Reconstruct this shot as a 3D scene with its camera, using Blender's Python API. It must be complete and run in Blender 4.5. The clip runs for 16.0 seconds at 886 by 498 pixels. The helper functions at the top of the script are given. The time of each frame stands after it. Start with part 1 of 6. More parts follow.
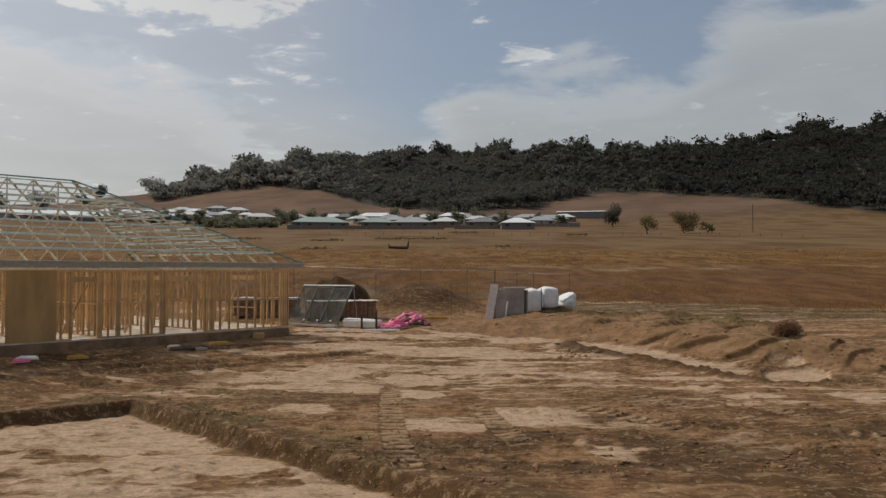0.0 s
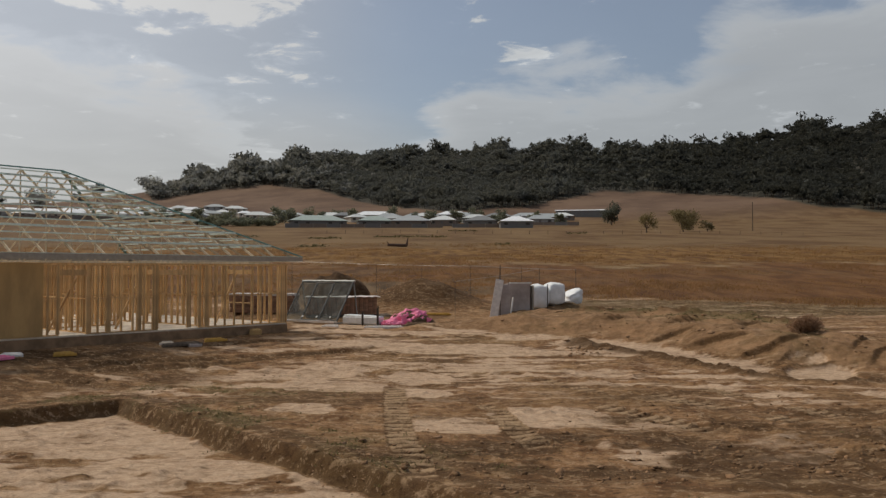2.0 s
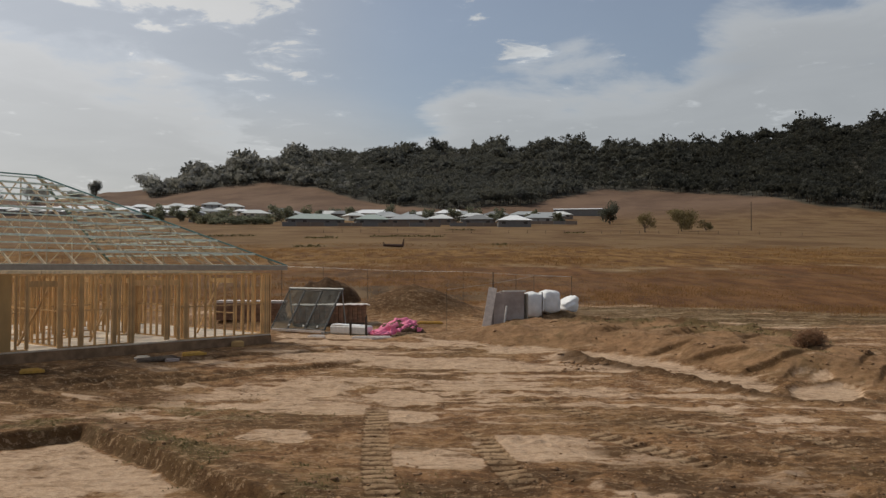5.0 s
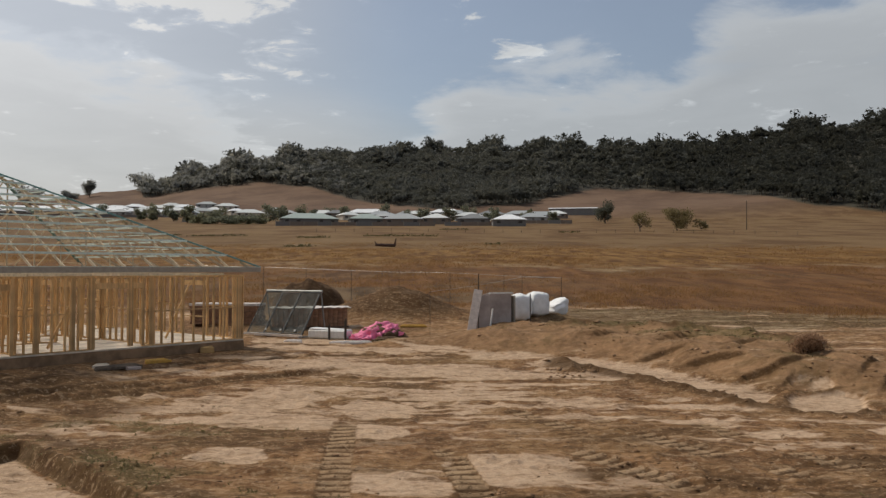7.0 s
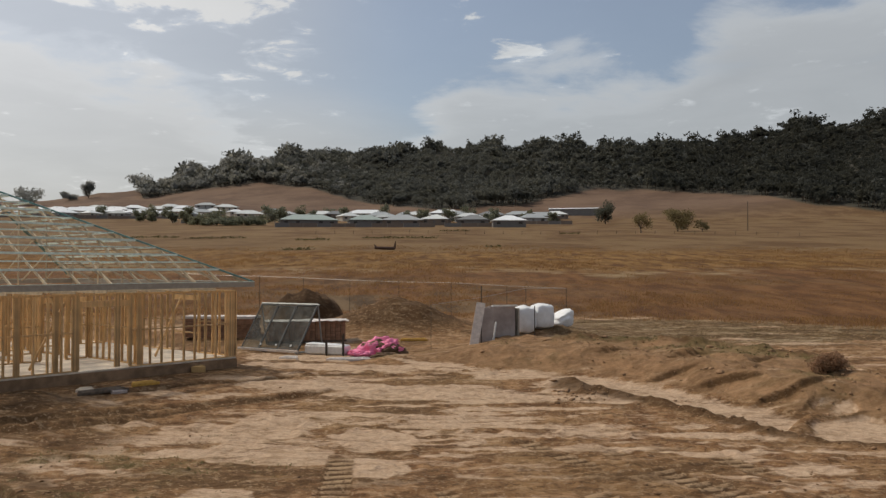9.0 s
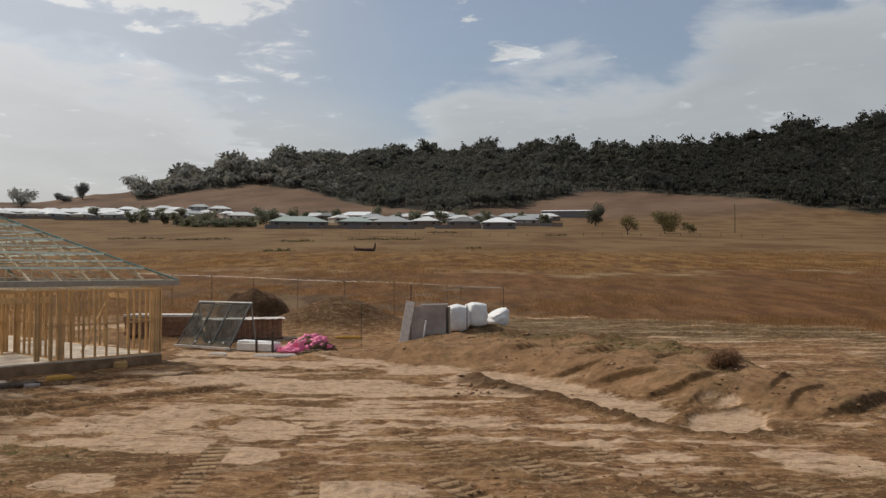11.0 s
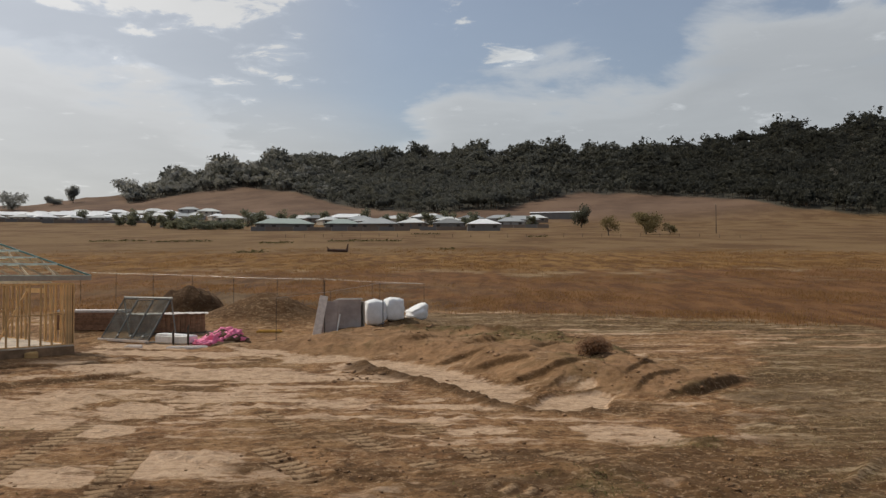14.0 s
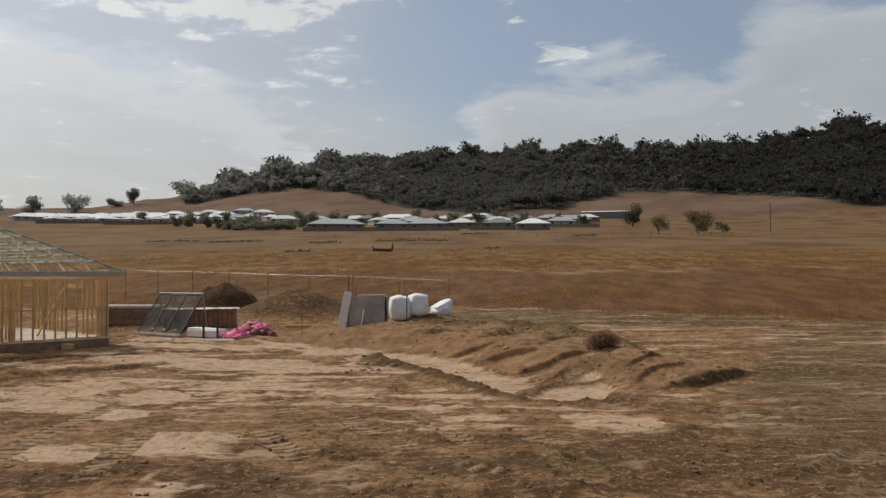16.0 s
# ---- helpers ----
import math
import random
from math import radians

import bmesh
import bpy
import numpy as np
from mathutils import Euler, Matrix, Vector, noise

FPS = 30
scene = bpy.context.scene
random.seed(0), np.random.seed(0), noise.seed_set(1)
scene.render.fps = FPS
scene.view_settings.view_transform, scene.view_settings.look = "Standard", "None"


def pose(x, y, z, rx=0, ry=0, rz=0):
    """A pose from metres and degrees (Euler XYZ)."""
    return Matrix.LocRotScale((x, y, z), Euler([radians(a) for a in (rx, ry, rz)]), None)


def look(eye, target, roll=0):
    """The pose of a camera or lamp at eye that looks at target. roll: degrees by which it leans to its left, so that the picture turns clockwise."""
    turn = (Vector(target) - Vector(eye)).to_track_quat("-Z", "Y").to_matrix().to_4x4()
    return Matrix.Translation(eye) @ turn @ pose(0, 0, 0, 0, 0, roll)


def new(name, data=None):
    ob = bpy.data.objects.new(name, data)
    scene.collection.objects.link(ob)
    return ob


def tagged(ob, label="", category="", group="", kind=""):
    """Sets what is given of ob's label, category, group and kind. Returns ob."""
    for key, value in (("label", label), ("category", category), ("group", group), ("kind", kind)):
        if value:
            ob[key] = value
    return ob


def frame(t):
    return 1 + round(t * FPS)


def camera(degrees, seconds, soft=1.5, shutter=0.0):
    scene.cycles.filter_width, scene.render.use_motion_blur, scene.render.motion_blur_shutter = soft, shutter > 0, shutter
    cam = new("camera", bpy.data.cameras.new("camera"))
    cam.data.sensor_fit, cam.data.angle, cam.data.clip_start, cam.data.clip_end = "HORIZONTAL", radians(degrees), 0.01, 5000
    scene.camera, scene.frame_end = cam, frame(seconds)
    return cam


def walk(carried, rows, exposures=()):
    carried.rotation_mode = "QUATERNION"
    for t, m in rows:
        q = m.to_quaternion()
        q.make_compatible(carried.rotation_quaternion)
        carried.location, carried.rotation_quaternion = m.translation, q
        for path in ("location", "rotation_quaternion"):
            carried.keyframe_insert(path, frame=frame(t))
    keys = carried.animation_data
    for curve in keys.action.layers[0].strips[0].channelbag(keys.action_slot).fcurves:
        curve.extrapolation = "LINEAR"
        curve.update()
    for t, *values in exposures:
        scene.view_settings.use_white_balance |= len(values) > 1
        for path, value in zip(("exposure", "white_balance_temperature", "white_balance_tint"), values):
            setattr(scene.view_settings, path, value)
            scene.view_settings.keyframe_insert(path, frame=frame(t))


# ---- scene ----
# The camera drifts forward, then slides to the right at about eaves height.
cam = camera(55.27, 16.0, soft=1.4)
# seconds, x, y, z, yaw, pitch, roll
PATH = [
    (0.0, -0.000, 0.000, 2.900, -0.000, 1.500, -0.000),
    (0.5, -0.013, 0.426, 2.835, -0.059, 1.513, 0.044),
    (1.0, -0.048, 0.782, 2.739, -0.120, 1.507, 0.042),
    (1.5, -0.116, 1.128, 2.676, -0.167, 1.479, -0.010),
    (2.0, -0.279, 1.425, 2.688, -0.147, 1.437, -0.035),
    (2.5, -0.378, 1.754, 2.745, 0.008, 1.391, -0.090),
    (3.0, -0.426, 2.042, 2.827, -0.047, 1.363, -0.122),
    (3.5, -0.432, 2.252, 2.929, -0.072, 1.354, -0.111),
    (4.0, -0.393, 2.416, 3.112, -0.138, 1.344, -0.185),
    (6.5, 0.710, 3.776, 3.197, -0.462, 1.246, -0.036),
    (7.0, 0.660, 4.405, 3.252, -0.536, 1.254, -0.081),
    (7.5, 0.506, 5.089, 3.397, -0.618, 1.261, -0.091),
    (8.0, 0.375, 5.614, 3.622, -0.659, 1.450, -0.096),
    (8.5, 0.316, 5.837, 3.759, -0.674, 1.314, -0.066),
    (9.0, 0.600, 5.788, 3.798, -0.554, 1.254, 0.027),
    (9.5, 1.418, 5.624, 3.800, -0.585, 1.291, -0.140),
    (12.0, 4.877, 4.101, 3.539, -0.903, 1.452, 0.044),
    (12.5, 5.528, 3.770, 3.488, -0.968, 1.479, 0.043),
    (13.0, 6.213, 3.431, 3.479, -1.050, 1.480, 0.067),
    (13.5, 6.902, 3.155, 3.464, -1.094, 1.501, 0.083),
    (14.0, 7.574, 2.861, 3.369, -1.138, 1.538, 0.162),
    (14.5, 8.135, 2.613, 3.288, -1.217, 1.539, 0.214),
    (15.0, 8.529, 2.387, 3.265, -1.255, 1.531, 0.259),
    (15.5, 8.894, 2.140, 3.253, -1.300, 1.532, 0.266),
    (15.7, 9.001, 2.066, 3.224, -1.112, 1.540, 0.241),
    (15.8, 9.054, 2.029, 3.209, -0.323, 1.545, 0.229),
    (15.9, 9.107, 1.992, 3.195, 1.029, 1.549, 0.217),
    (16.0, 9.161, 1.955, 3.180, 2.456, 1.553, 0.204),
]
walk(cam, [(t, pose(x, y, z, 90 + pitch, roll, yaw)) for t, x, y, z, yaw, pitch, roll in PATH],
     exposures=[(0.0, -0.18), (4.0, -0.18), (6.5, -0.04), (8.0, 0.0), (16.0, 0.0)])

# ---- sky and sun ----
SUN_ELEVATION, SUN_AZIMUTH = 50.0, -62.0   # degrees; azimuth from straight ahead, positive to the right


def node(tree, kind, **inputs):
    n = tree.nodes.new(kind)
    for key, value in inputs.items():
        key = key.replace("_", " ")
        if isinstance(value, bpy.types.NodeSocket):
            tree.links.new(value, n.inputs[key])
        else:
            n.inputs[key].default_value = value
    return n


def mth(tree, op, a, b=0.0, c=0.0, clamp=False):
    n = tree.nodes.new("ShaderNodeMath")
    n.operation, n.use_clamp = op, clamp
    for k, v in enumerate((a, b, c)):
        if isinstance(v, bpy.types.NodeSocket):
            tree.links.new(v, n.inputs[k])
        else:
            n.inputs[k].default_value = v
    return n.outputs[0]


def mixc(tree, fac, a, b, mode="MIX"):
    n = tree.nodes.new("ShaderNodeMix")
    n.data_type, n.blend_type = "RGBA", mode
    for k, v in ((0, fac), (6, a), (7, b)):
        if isinstance(v, bpy.types.NodeSocket):
            tree.links.new(v, n.inputs[k])
        else:
            n.inputs[k].default_value = v if k == 0 else (*v, 1.0)
    return n.outputs[2]


def ramp(tree, fac, lo, hi):
    n = tree.nodes.new("ShaderNodeMapRange")
    n.interpolation_type = "SMOOTHSTEP"
    tree.links.new(fac, n.inputs[0])
    n.inputs[1].default_value, n.inputs[2].default_value = lo, hi
    return n.outputs[0]


def make_world():
    world = bpy.data.worlds.new("hazy_sky")
    scene.world = world
    world.use_nodes = True
    tree = world.node_tree
    tree.nodes.clear()
    out = tree.nodes.new("ShaderNodeOutputWorld")
    sky = tree.nodes.new("ShaderNodeTexSky")
    sky.sky_type, sky.sun_disc = "NISHITA", False
    sky.sun_elevation, sky.sun_rotation = radians(SUN_ELEVATION), radians(SUN_AZIMUTH)
    sky.air_density, sky.dust_density, sky.ozone_density = 1.0, 2.0, 1.0
    blue = node(tree, "ShaderNodeBackground", Color=sky.outputs[0], Strength=0.092)
    co = tree.nodes.new("ShaderNodeTexCoord")
    sep = node(tree, "ShaderNodeSeparateXYZ", Vector=co.outputs["Generated"])
    x, y, z = sep.outputs
    # a flat cloud deck seen in perspective
    up = mth(tree, "MAXIMUM", mth(tree, "ADD", z, 0.10), 0.03)
    px, py = mth(tree, "DIVIDE", x, up), mth(tree, "DIVIDE", y, up)
    deck = node(tree, "ShaderNodeCombineXYZ", X=px, Y=py, Z=0.37)
    big = node(tree, "ShaderNodeTexNoise", Vector=deck.outputs[0], Scale=0.55, Detail=3.0, Roughness=0.5)
    fine = node(tree, "ShaderNodeTexNoise", Vector=deck.outputs[0], Scale=1.9, Detail=8.0, Roughness=0.58, Distortion=0.25)
    tuft = node(tree, "ShaderNodeTexNoise", Vector=deck.outputs[0], Scale=5.5, Detail=6.0, Roughness=0.6, Distortion=0.3)
    # bearing and height in degrees
    az = mth(tree, "MULTIPLY", mth(tree, "ARCTAN2", x, y), 57.2958)
    el = mth(tree, "MULTIPLY", mth(tree, "ARCSINE", z), 57.2958)

    def puff(a0, e0, sa, se, amount, lean=0.0):
        da, de = mth(tree, "SUBTRACT", az, a0), mth(tree, "SUBTRACT", el, e0)
        de = mth(tree, "SUBTRACT", de, mth(tree, "MULTIPLY", da, lean))
        u, v = mth(tree, "DIVIDE", da, sa), mth(tree, "DIVIDE", de, se)
        q = mth(tree, "ADD", mth(tree, "MULTIPLY", u, u), mth(tree, "MULTIPLY", v, v))
        return mth(tree, "MULTIPLY", mth(tree, "EXPONENT", mth(tree, "MULTIPLY", q, -1.0)), amount)

    def plus(*terms):
        total = terms[0]
        for t in terms[1:]:
            total = mth(tree, "ADD", total, t)
        return total

    def times(a, b):
        return mth(tree, "MULTIPLY", a, b)

    soft_n, fine_n = mth(tree, "SUBTRACT", big.outputs[0], 0.5), mth(tree, "SUBTRACT", fine.outputs[0], 0.5)
    # upper edge of the cloud banks by bearing: one to the right of the middle, one far to the left, thin haze between
    left = mth(tree, "MULTIPLY", az, -1.0)
    edge = plus(7.4, times(ramp(tree, az, -6.0, 3.0), 6.1), times(ramp(tree, az, 13.5, 20.5), 3.4), times(ramp(tree, left, 9.0, 19.0), 5.6), times(ramp(tree, left, 19.0, 27.0), 2.2))
    rag = plus(times(fine_n, 10.5), times(soft_n, 3.5))
    above = mth(tree, "SUBTRACT", plus(edge, rag), el)
    bank = ramp(tree, above, -1.5, 2.2)
    rim = times(ramp(tree, above, -0.4, 0.8), mth(tree, "SUBTRACT", 1.0, ramp(tree, above, 0.8, 4.5)))
    # broken puffs high on the left, small ones in the blue
    spots = [puff(*p) for p in ((-10.4, 13.9, 3.4, 1.7, 1.15), (-18.6, 16.5, 3.6, 1.7, 1.1), (-12.6, 17.6, 5.6, 1.7, 1.1), (-27.5, 16.7, 2.8, 1.5, 1.1), (-23.8, 16.4, 1.6, 0.8, 0.9),
                                (5.2, 14.3, 2.8, 0.9, 0.5), (9.3, 16.4, 1.2, 0.7, 0.66), (-2.8, 18.5, 1.6, 0.5, 0.75), (4.0, 18.5, 1.4, 0.45, 0.75))]
    puffs = ramp(tree, plus(times(fine_n, 2.0), times(mth(tree, "SUBTRACT", tuft.outputs[0], 0.5), 4.2), *spots), 0.42, 1.15)
    holes = times(ramp(tree, mth(tree, "MULTIPLY", fine_n, -1.0), -0.02, 0.16), times(ramp(tree, el, 11.5, 15.0), 0.45))
    bank = times(bank, mth(tree, "SUBTRACT", 1.0, holes))
    veiled = mth(tree, "SUBTRACT", el, times(ramp(tree, left, -2.0, 10.0), 4.5))
    haze = times(mth(tree, "SUBTRACT", 1.0, ramp(tree, veiled, 3.0, 14.0)), 0.86)
    cover = mth(tree, "MAXIMUM", mth(tree, "MAXIMUM", times(bank, 0.9), puffs), mth(tree, "MAXIMUM", haze, plus(0.26, times(ramp(tree, left, 0.0, 13.0), 0.34))))
    # brighter toward the veiled sun, on the rims and in the thick puffs
    glow = puff(-36, 12, 26, 14, 0.14)
    veil = puff(SUN_AZIMUTH, SUN_ELEVATION, 42, 26, 0.85)
    bright = plus(0.455, glow, veil, times(ramp(tree, el, 22.0, 60.0), 0.12), times(rim, 0.10), times(puffs, 0.17), times(fine_n, 0.15))
    tone = mixc(tree, ramp(tree, az, -20.0, 10.0), (0.99, 0.985, 0.97), (0.94, 0.97, 0.985))
    cloud = node(tree, "ShaderNodeBackground", Color=tone, Strength=bright)
    mix = node(tree, "ShaderNodeMixShader", Fac=mth(tree, "MULTIPLY", cover, 0.92))
    tree.links.new(blue.outputs[0], mix.inputs[1])
    tree.links.new(cloud.outputs[0], mix.inputs[2])
    tree.links.new(mix.outputs[0], out.inputs[0])


make_world()
sun = new("sun", bpy.data.lights.new("sun", "SUN"))
sun.data.energy, sun.data.angle, sun.data.color = 2.4, radians(3.0), (1.0, 0.91, 0.77)
_a, _e = radians(SUN_AZIMUTH), radians(SUN_ELEVATION)
_way = Vector((math.sin(_a) * math.cos(_e), math.cos(_a) * math.cos(_e), math.sin(_e)))
sun.matrix_world = look(_way * 100, (0, 0, 0))

# ---- the lie of the land ----
HOUSE = (-6.95, 38.1)            # right front corner of the slab
ALONG, INTO = (0.652, 0.758), (-0.758, 0.652)
SLAB_LENGTH, SLAB_DEPTH, SLAB_TOP = 21.0, 13.4, 0.42


def ss(a, b, v):
    t = np.clip((v - a) / (b - a), 0, 1)
    return t * t * (3 - 2 * t)


def lattice(i, j, seed):
    h = (i.astype(np.int64) * 374761393 + j.astype(np.int64) * 668265263 + seed * 2147483647) & 0x7FFFFFFF
    h = ((h ^ (h >> 13)) * 1274126177) & 0x7FFFFFFF
    return ((h ^ (h >> 16)) & 0xFFFF) / 65535.0


def vnoise(x, y, seed=0):
    i, j = np.floor(x), np.floor(y)
    u, v = x - i, y - j
    u, v = u * u * (3 - 2 * u), v * v * (3 - 2 * v)
    a, b = lattice(i, j, seed), lattice(i + 1, j, seed)
    c, d = lattice(i, j + 1, seed), lattice(i + 1, j + 1, seed)
    return (a * (1 - u) + b * u) * (1 - v) + (c * (1 - u) + d * u) * v


def fbm(x, y, seed=0, octaves=4):
    total, amp, norm = 0.0, 1.0, 0.0
    for k in range(octaves):
        total = total + amp * vnoise(x * 2 ** k + 17.3 * k, y * 2 ** k - 9.1 * k, seed + k)
        norm += amp
        amp *= 0.55
    return total / norm


def house_axes(x, y):
    dx, dy = x - HOUSE[0], y - HOUSE[1]
    return dx * ALONG[0] + dy * ALONG[1], dx * INTO[0] + dy * INTO[1]


def bank_axes(x, y):
    """Along the foot of the spoil bank, and into the bank."""
    dx, dy = x - 0.5, y - 39.0
    s, w = dx * 0.832 - dy * 0.555, dx * 0.555 + dy * 0.832
    return s, w + 0.5 * np.sin(s * 0.55 + 0.6)


# plan of the spoil bank: near edge of the channel, foot of the bank, its cut end, and the steps left by the blade
LIP = [(4.4, 35.6), (5.7, 34.3), (7.4, 32.5), (8.6, 30.8), (9.2, 29.7), (9.9, 28.3), (10.9, 27.6), (11.8, 27.2), (12.8, 27.5), (13.7, 28.5)]
FOOT = [(3.6, 37.9), (6.2, 36.7), (8.2, 34.9), (9.7, 32.9), (11.3, 31.0), (12.5, 30.6), (13.6, 29.9), (15.0, 29.2)]
SCARP = [(15.0, 29.2), (16.6, 30.1), (19.1, 32.4)]
STEPS = [(7.9, 35.3, 9.9, 35.3, 0.15), (9.2, 34.0, 11.5, 33.6, 0.2), (10.5, 31.9, 13.2, 32.7, 0.2), (11.5, 31.0, 12.2, 31.9, 0.08), (14.2, 31.4, 16.0, 33.6, 0.12), (14.2, 30.2, 16.4, 32.4, 0.12),
         (9.0, 36.9, 11.0, 37.4, 0.2), (6.6, 38.3, 8.3, 38.9, 0.22), (11.6, 35.6, 12.9, 36.4, 0.14)]


def side_of(x, y, line):
    """Signed distance from a bent line (positive on its left), and the way along it."""
    best, sign, way, run = np.full(np.shape(x), 1e9), np.ones(np.shape(x)), np.zeros(np.shape(x)), 0.0
    for k, ((ax, ay), (bx, by)) in enumerate(zip(line, line[1:])):
        length = math.hypot(bx - ax, by - ay)
        ux, uy = (bx - ax) / length, (by - ay) / length
        p = (x - ax) * ux + (y - ay) * uy
        q = np.clip(p, -1e3 if k == 0 else 0, 1e3 if k == len(line) - 2 else length)
        off = np.hypot(x - ax - q * ux, y - ay - q * uy)
        near = off < best
        best = np.where(near, off, best)
        sign = np.where(near, np.where(-(x - ax) * uy + (y - ay) * ux >= 0, 1.0, -1.0), sign)
        way = np.where(near, run + q, way)
        run += length
    return best * sign, way


def base(x, y):
    z = -0.72 + 0.72 * ss(27, 39, y)
    far = np.maximum(y - 38, 0)
    z = z + 0.058 * far * ss(0, 14, far) + 1.76e-5 * np.minimum(far, 900) ** 2
    u, v = house_axes(x, y)
    off = np.hypot(np.maximum(np.maximum(u, -24 - u), 0), np.maximum(np.maximum(-v, v - 16), 0))
    w = 1 - ss(1.0, 6.0, off)
    return z * (1 - w) + w * 0.02


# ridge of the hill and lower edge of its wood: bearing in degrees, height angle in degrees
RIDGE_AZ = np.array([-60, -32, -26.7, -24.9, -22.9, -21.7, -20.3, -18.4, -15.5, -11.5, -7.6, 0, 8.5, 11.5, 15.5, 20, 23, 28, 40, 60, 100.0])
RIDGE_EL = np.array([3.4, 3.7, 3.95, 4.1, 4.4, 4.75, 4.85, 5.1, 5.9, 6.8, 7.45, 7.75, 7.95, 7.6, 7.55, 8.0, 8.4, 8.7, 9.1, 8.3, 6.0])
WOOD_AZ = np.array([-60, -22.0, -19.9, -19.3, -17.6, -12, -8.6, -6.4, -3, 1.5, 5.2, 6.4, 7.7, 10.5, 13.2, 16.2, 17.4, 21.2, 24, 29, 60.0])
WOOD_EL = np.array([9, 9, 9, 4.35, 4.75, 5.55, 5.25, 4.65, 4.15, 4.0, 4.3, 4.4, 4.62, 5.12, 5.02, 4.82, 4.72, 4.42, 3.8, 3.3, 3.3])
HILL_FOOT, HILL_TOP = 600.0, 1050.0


def polar(x, y):
    return np.degrees(np.arctan2(x - 5.5, np.maximum(y - 3.8, -1e6))), np.hypot(x - 5.5, y - 3.8)


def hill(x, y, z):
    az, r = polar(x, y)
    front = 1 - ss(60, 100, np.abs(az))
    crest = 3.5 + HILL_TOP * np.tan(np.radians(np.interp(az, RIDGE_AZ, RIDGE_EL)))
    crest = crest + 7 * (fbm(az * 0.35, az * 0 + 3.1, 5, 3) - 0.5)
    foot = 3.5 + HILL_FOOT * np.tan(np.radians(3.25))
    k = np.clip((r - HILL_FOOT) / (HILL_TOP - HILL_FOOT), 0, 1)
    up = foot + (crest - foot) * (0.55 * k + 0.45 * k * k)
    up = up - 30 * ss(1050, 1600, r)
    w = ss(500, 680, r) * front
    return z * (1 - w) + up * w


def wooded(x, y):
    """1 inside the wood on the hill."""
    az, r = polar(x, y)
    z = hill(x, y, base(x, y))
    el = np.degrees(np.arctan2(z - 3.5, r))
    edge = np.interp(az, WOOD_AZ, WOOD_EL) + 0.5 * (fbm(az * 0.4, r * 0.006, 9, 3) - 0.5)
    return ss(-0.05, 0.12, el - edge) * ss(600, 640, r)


def pit_depth(x, y):
    wob = 0.5 * (fbm(x * 0.5, y * 0.5, 21, 3) - 0.5)
    a = (x + 8.7) * 0.60 - (y - 23.8) * 0.80 + wob
    b = -(x + 8.7) * 0.728 - (y - 23.8) * 0.685 + wob
    return np.minimum(a, b)


# crawler tracks pressed into the clay: start, end
TRACKS = [((-0.5, 14.6), (-1.8, 26.8)), ((1.9, 17.0), (0.6, 25.0)), ((4.5, 27.2), (7.0, 21.3)), ((3.4, 23.4), (6.0, 18.8)), ((7.2, 26.8), (9.3, 20.0)),
          ((10.2, 22.9), (11.5, 19.4)), ((8.0, 19.4), (10.6, 17.8)), ((2.4, 28.6), (4.4, 24.2)), ((6.0, 24.0), (8.2, 19.6))]
# ruts left by turning wheels
RUTS = [[(-11.2, 27.4), (-8.2, 29.6), (-6.5, 31.4), (-4.8, 32.6), (-2.6, 33.9)], [(-12.2, 27.3), (-8.1, 30.6), (-5.5, 32.4), (-2.0, 34.3)], [(-9.6, 31.6), (-7.3, 34.0), (-3.6, 36.2), (0.4, 37.2)]]
# scraped pale patches: centre and half sizes
PALE = [(-5.6, 29.0, 1.3, 0.7), (-3.9, 29.6, 1.2, 1.3), (-1.0, 27.9, 1.1, 1.2), (-3.5, 26.4, 1.7, 1.1), (-0.9, 25.1, 0.8, 0.9), (2.3, 21.1, 1.3, 1.3),
        (-0.1, 20.1, 1.0, 0.7), (-3.7, 22.4, 0.8, 0.8), (12.7, 24.1, 1.2, 1.3), (12.6, 19.4, 1.1, 0.6), (-2.0, 33.9, 4.2, 0.9), (1.8, 33.7, 2.1, 0.9), (3.3, 36.1, 1.4, 0.6), (-3.2, 38.3, 3.2, 0.9), (-4.9, 41.3, 2.4, 1.2),
        (8.2, 28.3, 1.8, 0.35), (11.4, 26.4, 2.2, 0.35), (-2.6, 34.6, 2.2, 0.4), (5.0, 32.6, 2.0, 0.35), (-8.2, 27.0, 1.2, 0.5)]


def tracks(x, y):
    deep = np.zeros_like(x)
    cleat = np.zeros_like(x)
    for n, ((ax, ay), (bx, by)) in enumerate(TRACKS):
        length = math.hypot(bx - ax, by - ay)
        ux, uy = (bx - ax) / length, (by - ay) / length
        s, w = (x - ax) * ux + (y - ay) * uy, (x - ax) * uy - (y - ay) * ux
        w = w + 0.12 * np.sin(s * 0.35 + n)
        m = (1 - ss(0.27, 0.36, np.abs(w))) * ss(0, 1.2, s) * (1 - ss(length - 1.5, length, s))
        m = m * ss(0.28, 0.45, fbm(x * 0.6, y * 0.6, 40 + n, 2))
        deep = np.maximum(deep, m)
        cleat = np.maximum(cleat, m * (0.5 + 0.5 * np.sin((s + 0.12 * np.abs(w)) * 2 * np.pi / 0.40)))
    return deep, cleat


def hump(x, y, cx, cy, rx, ry, h, turn=0.0):
    c, s = math.cos(turn), math.sin(turn)
    u, v = ((x - cx) * c + (y - cy) * s) / rx, (-(x - cx) * s + (y - cy) * c) / ry
    return h * np.exp(-(u * u + v * v) * 1.6)


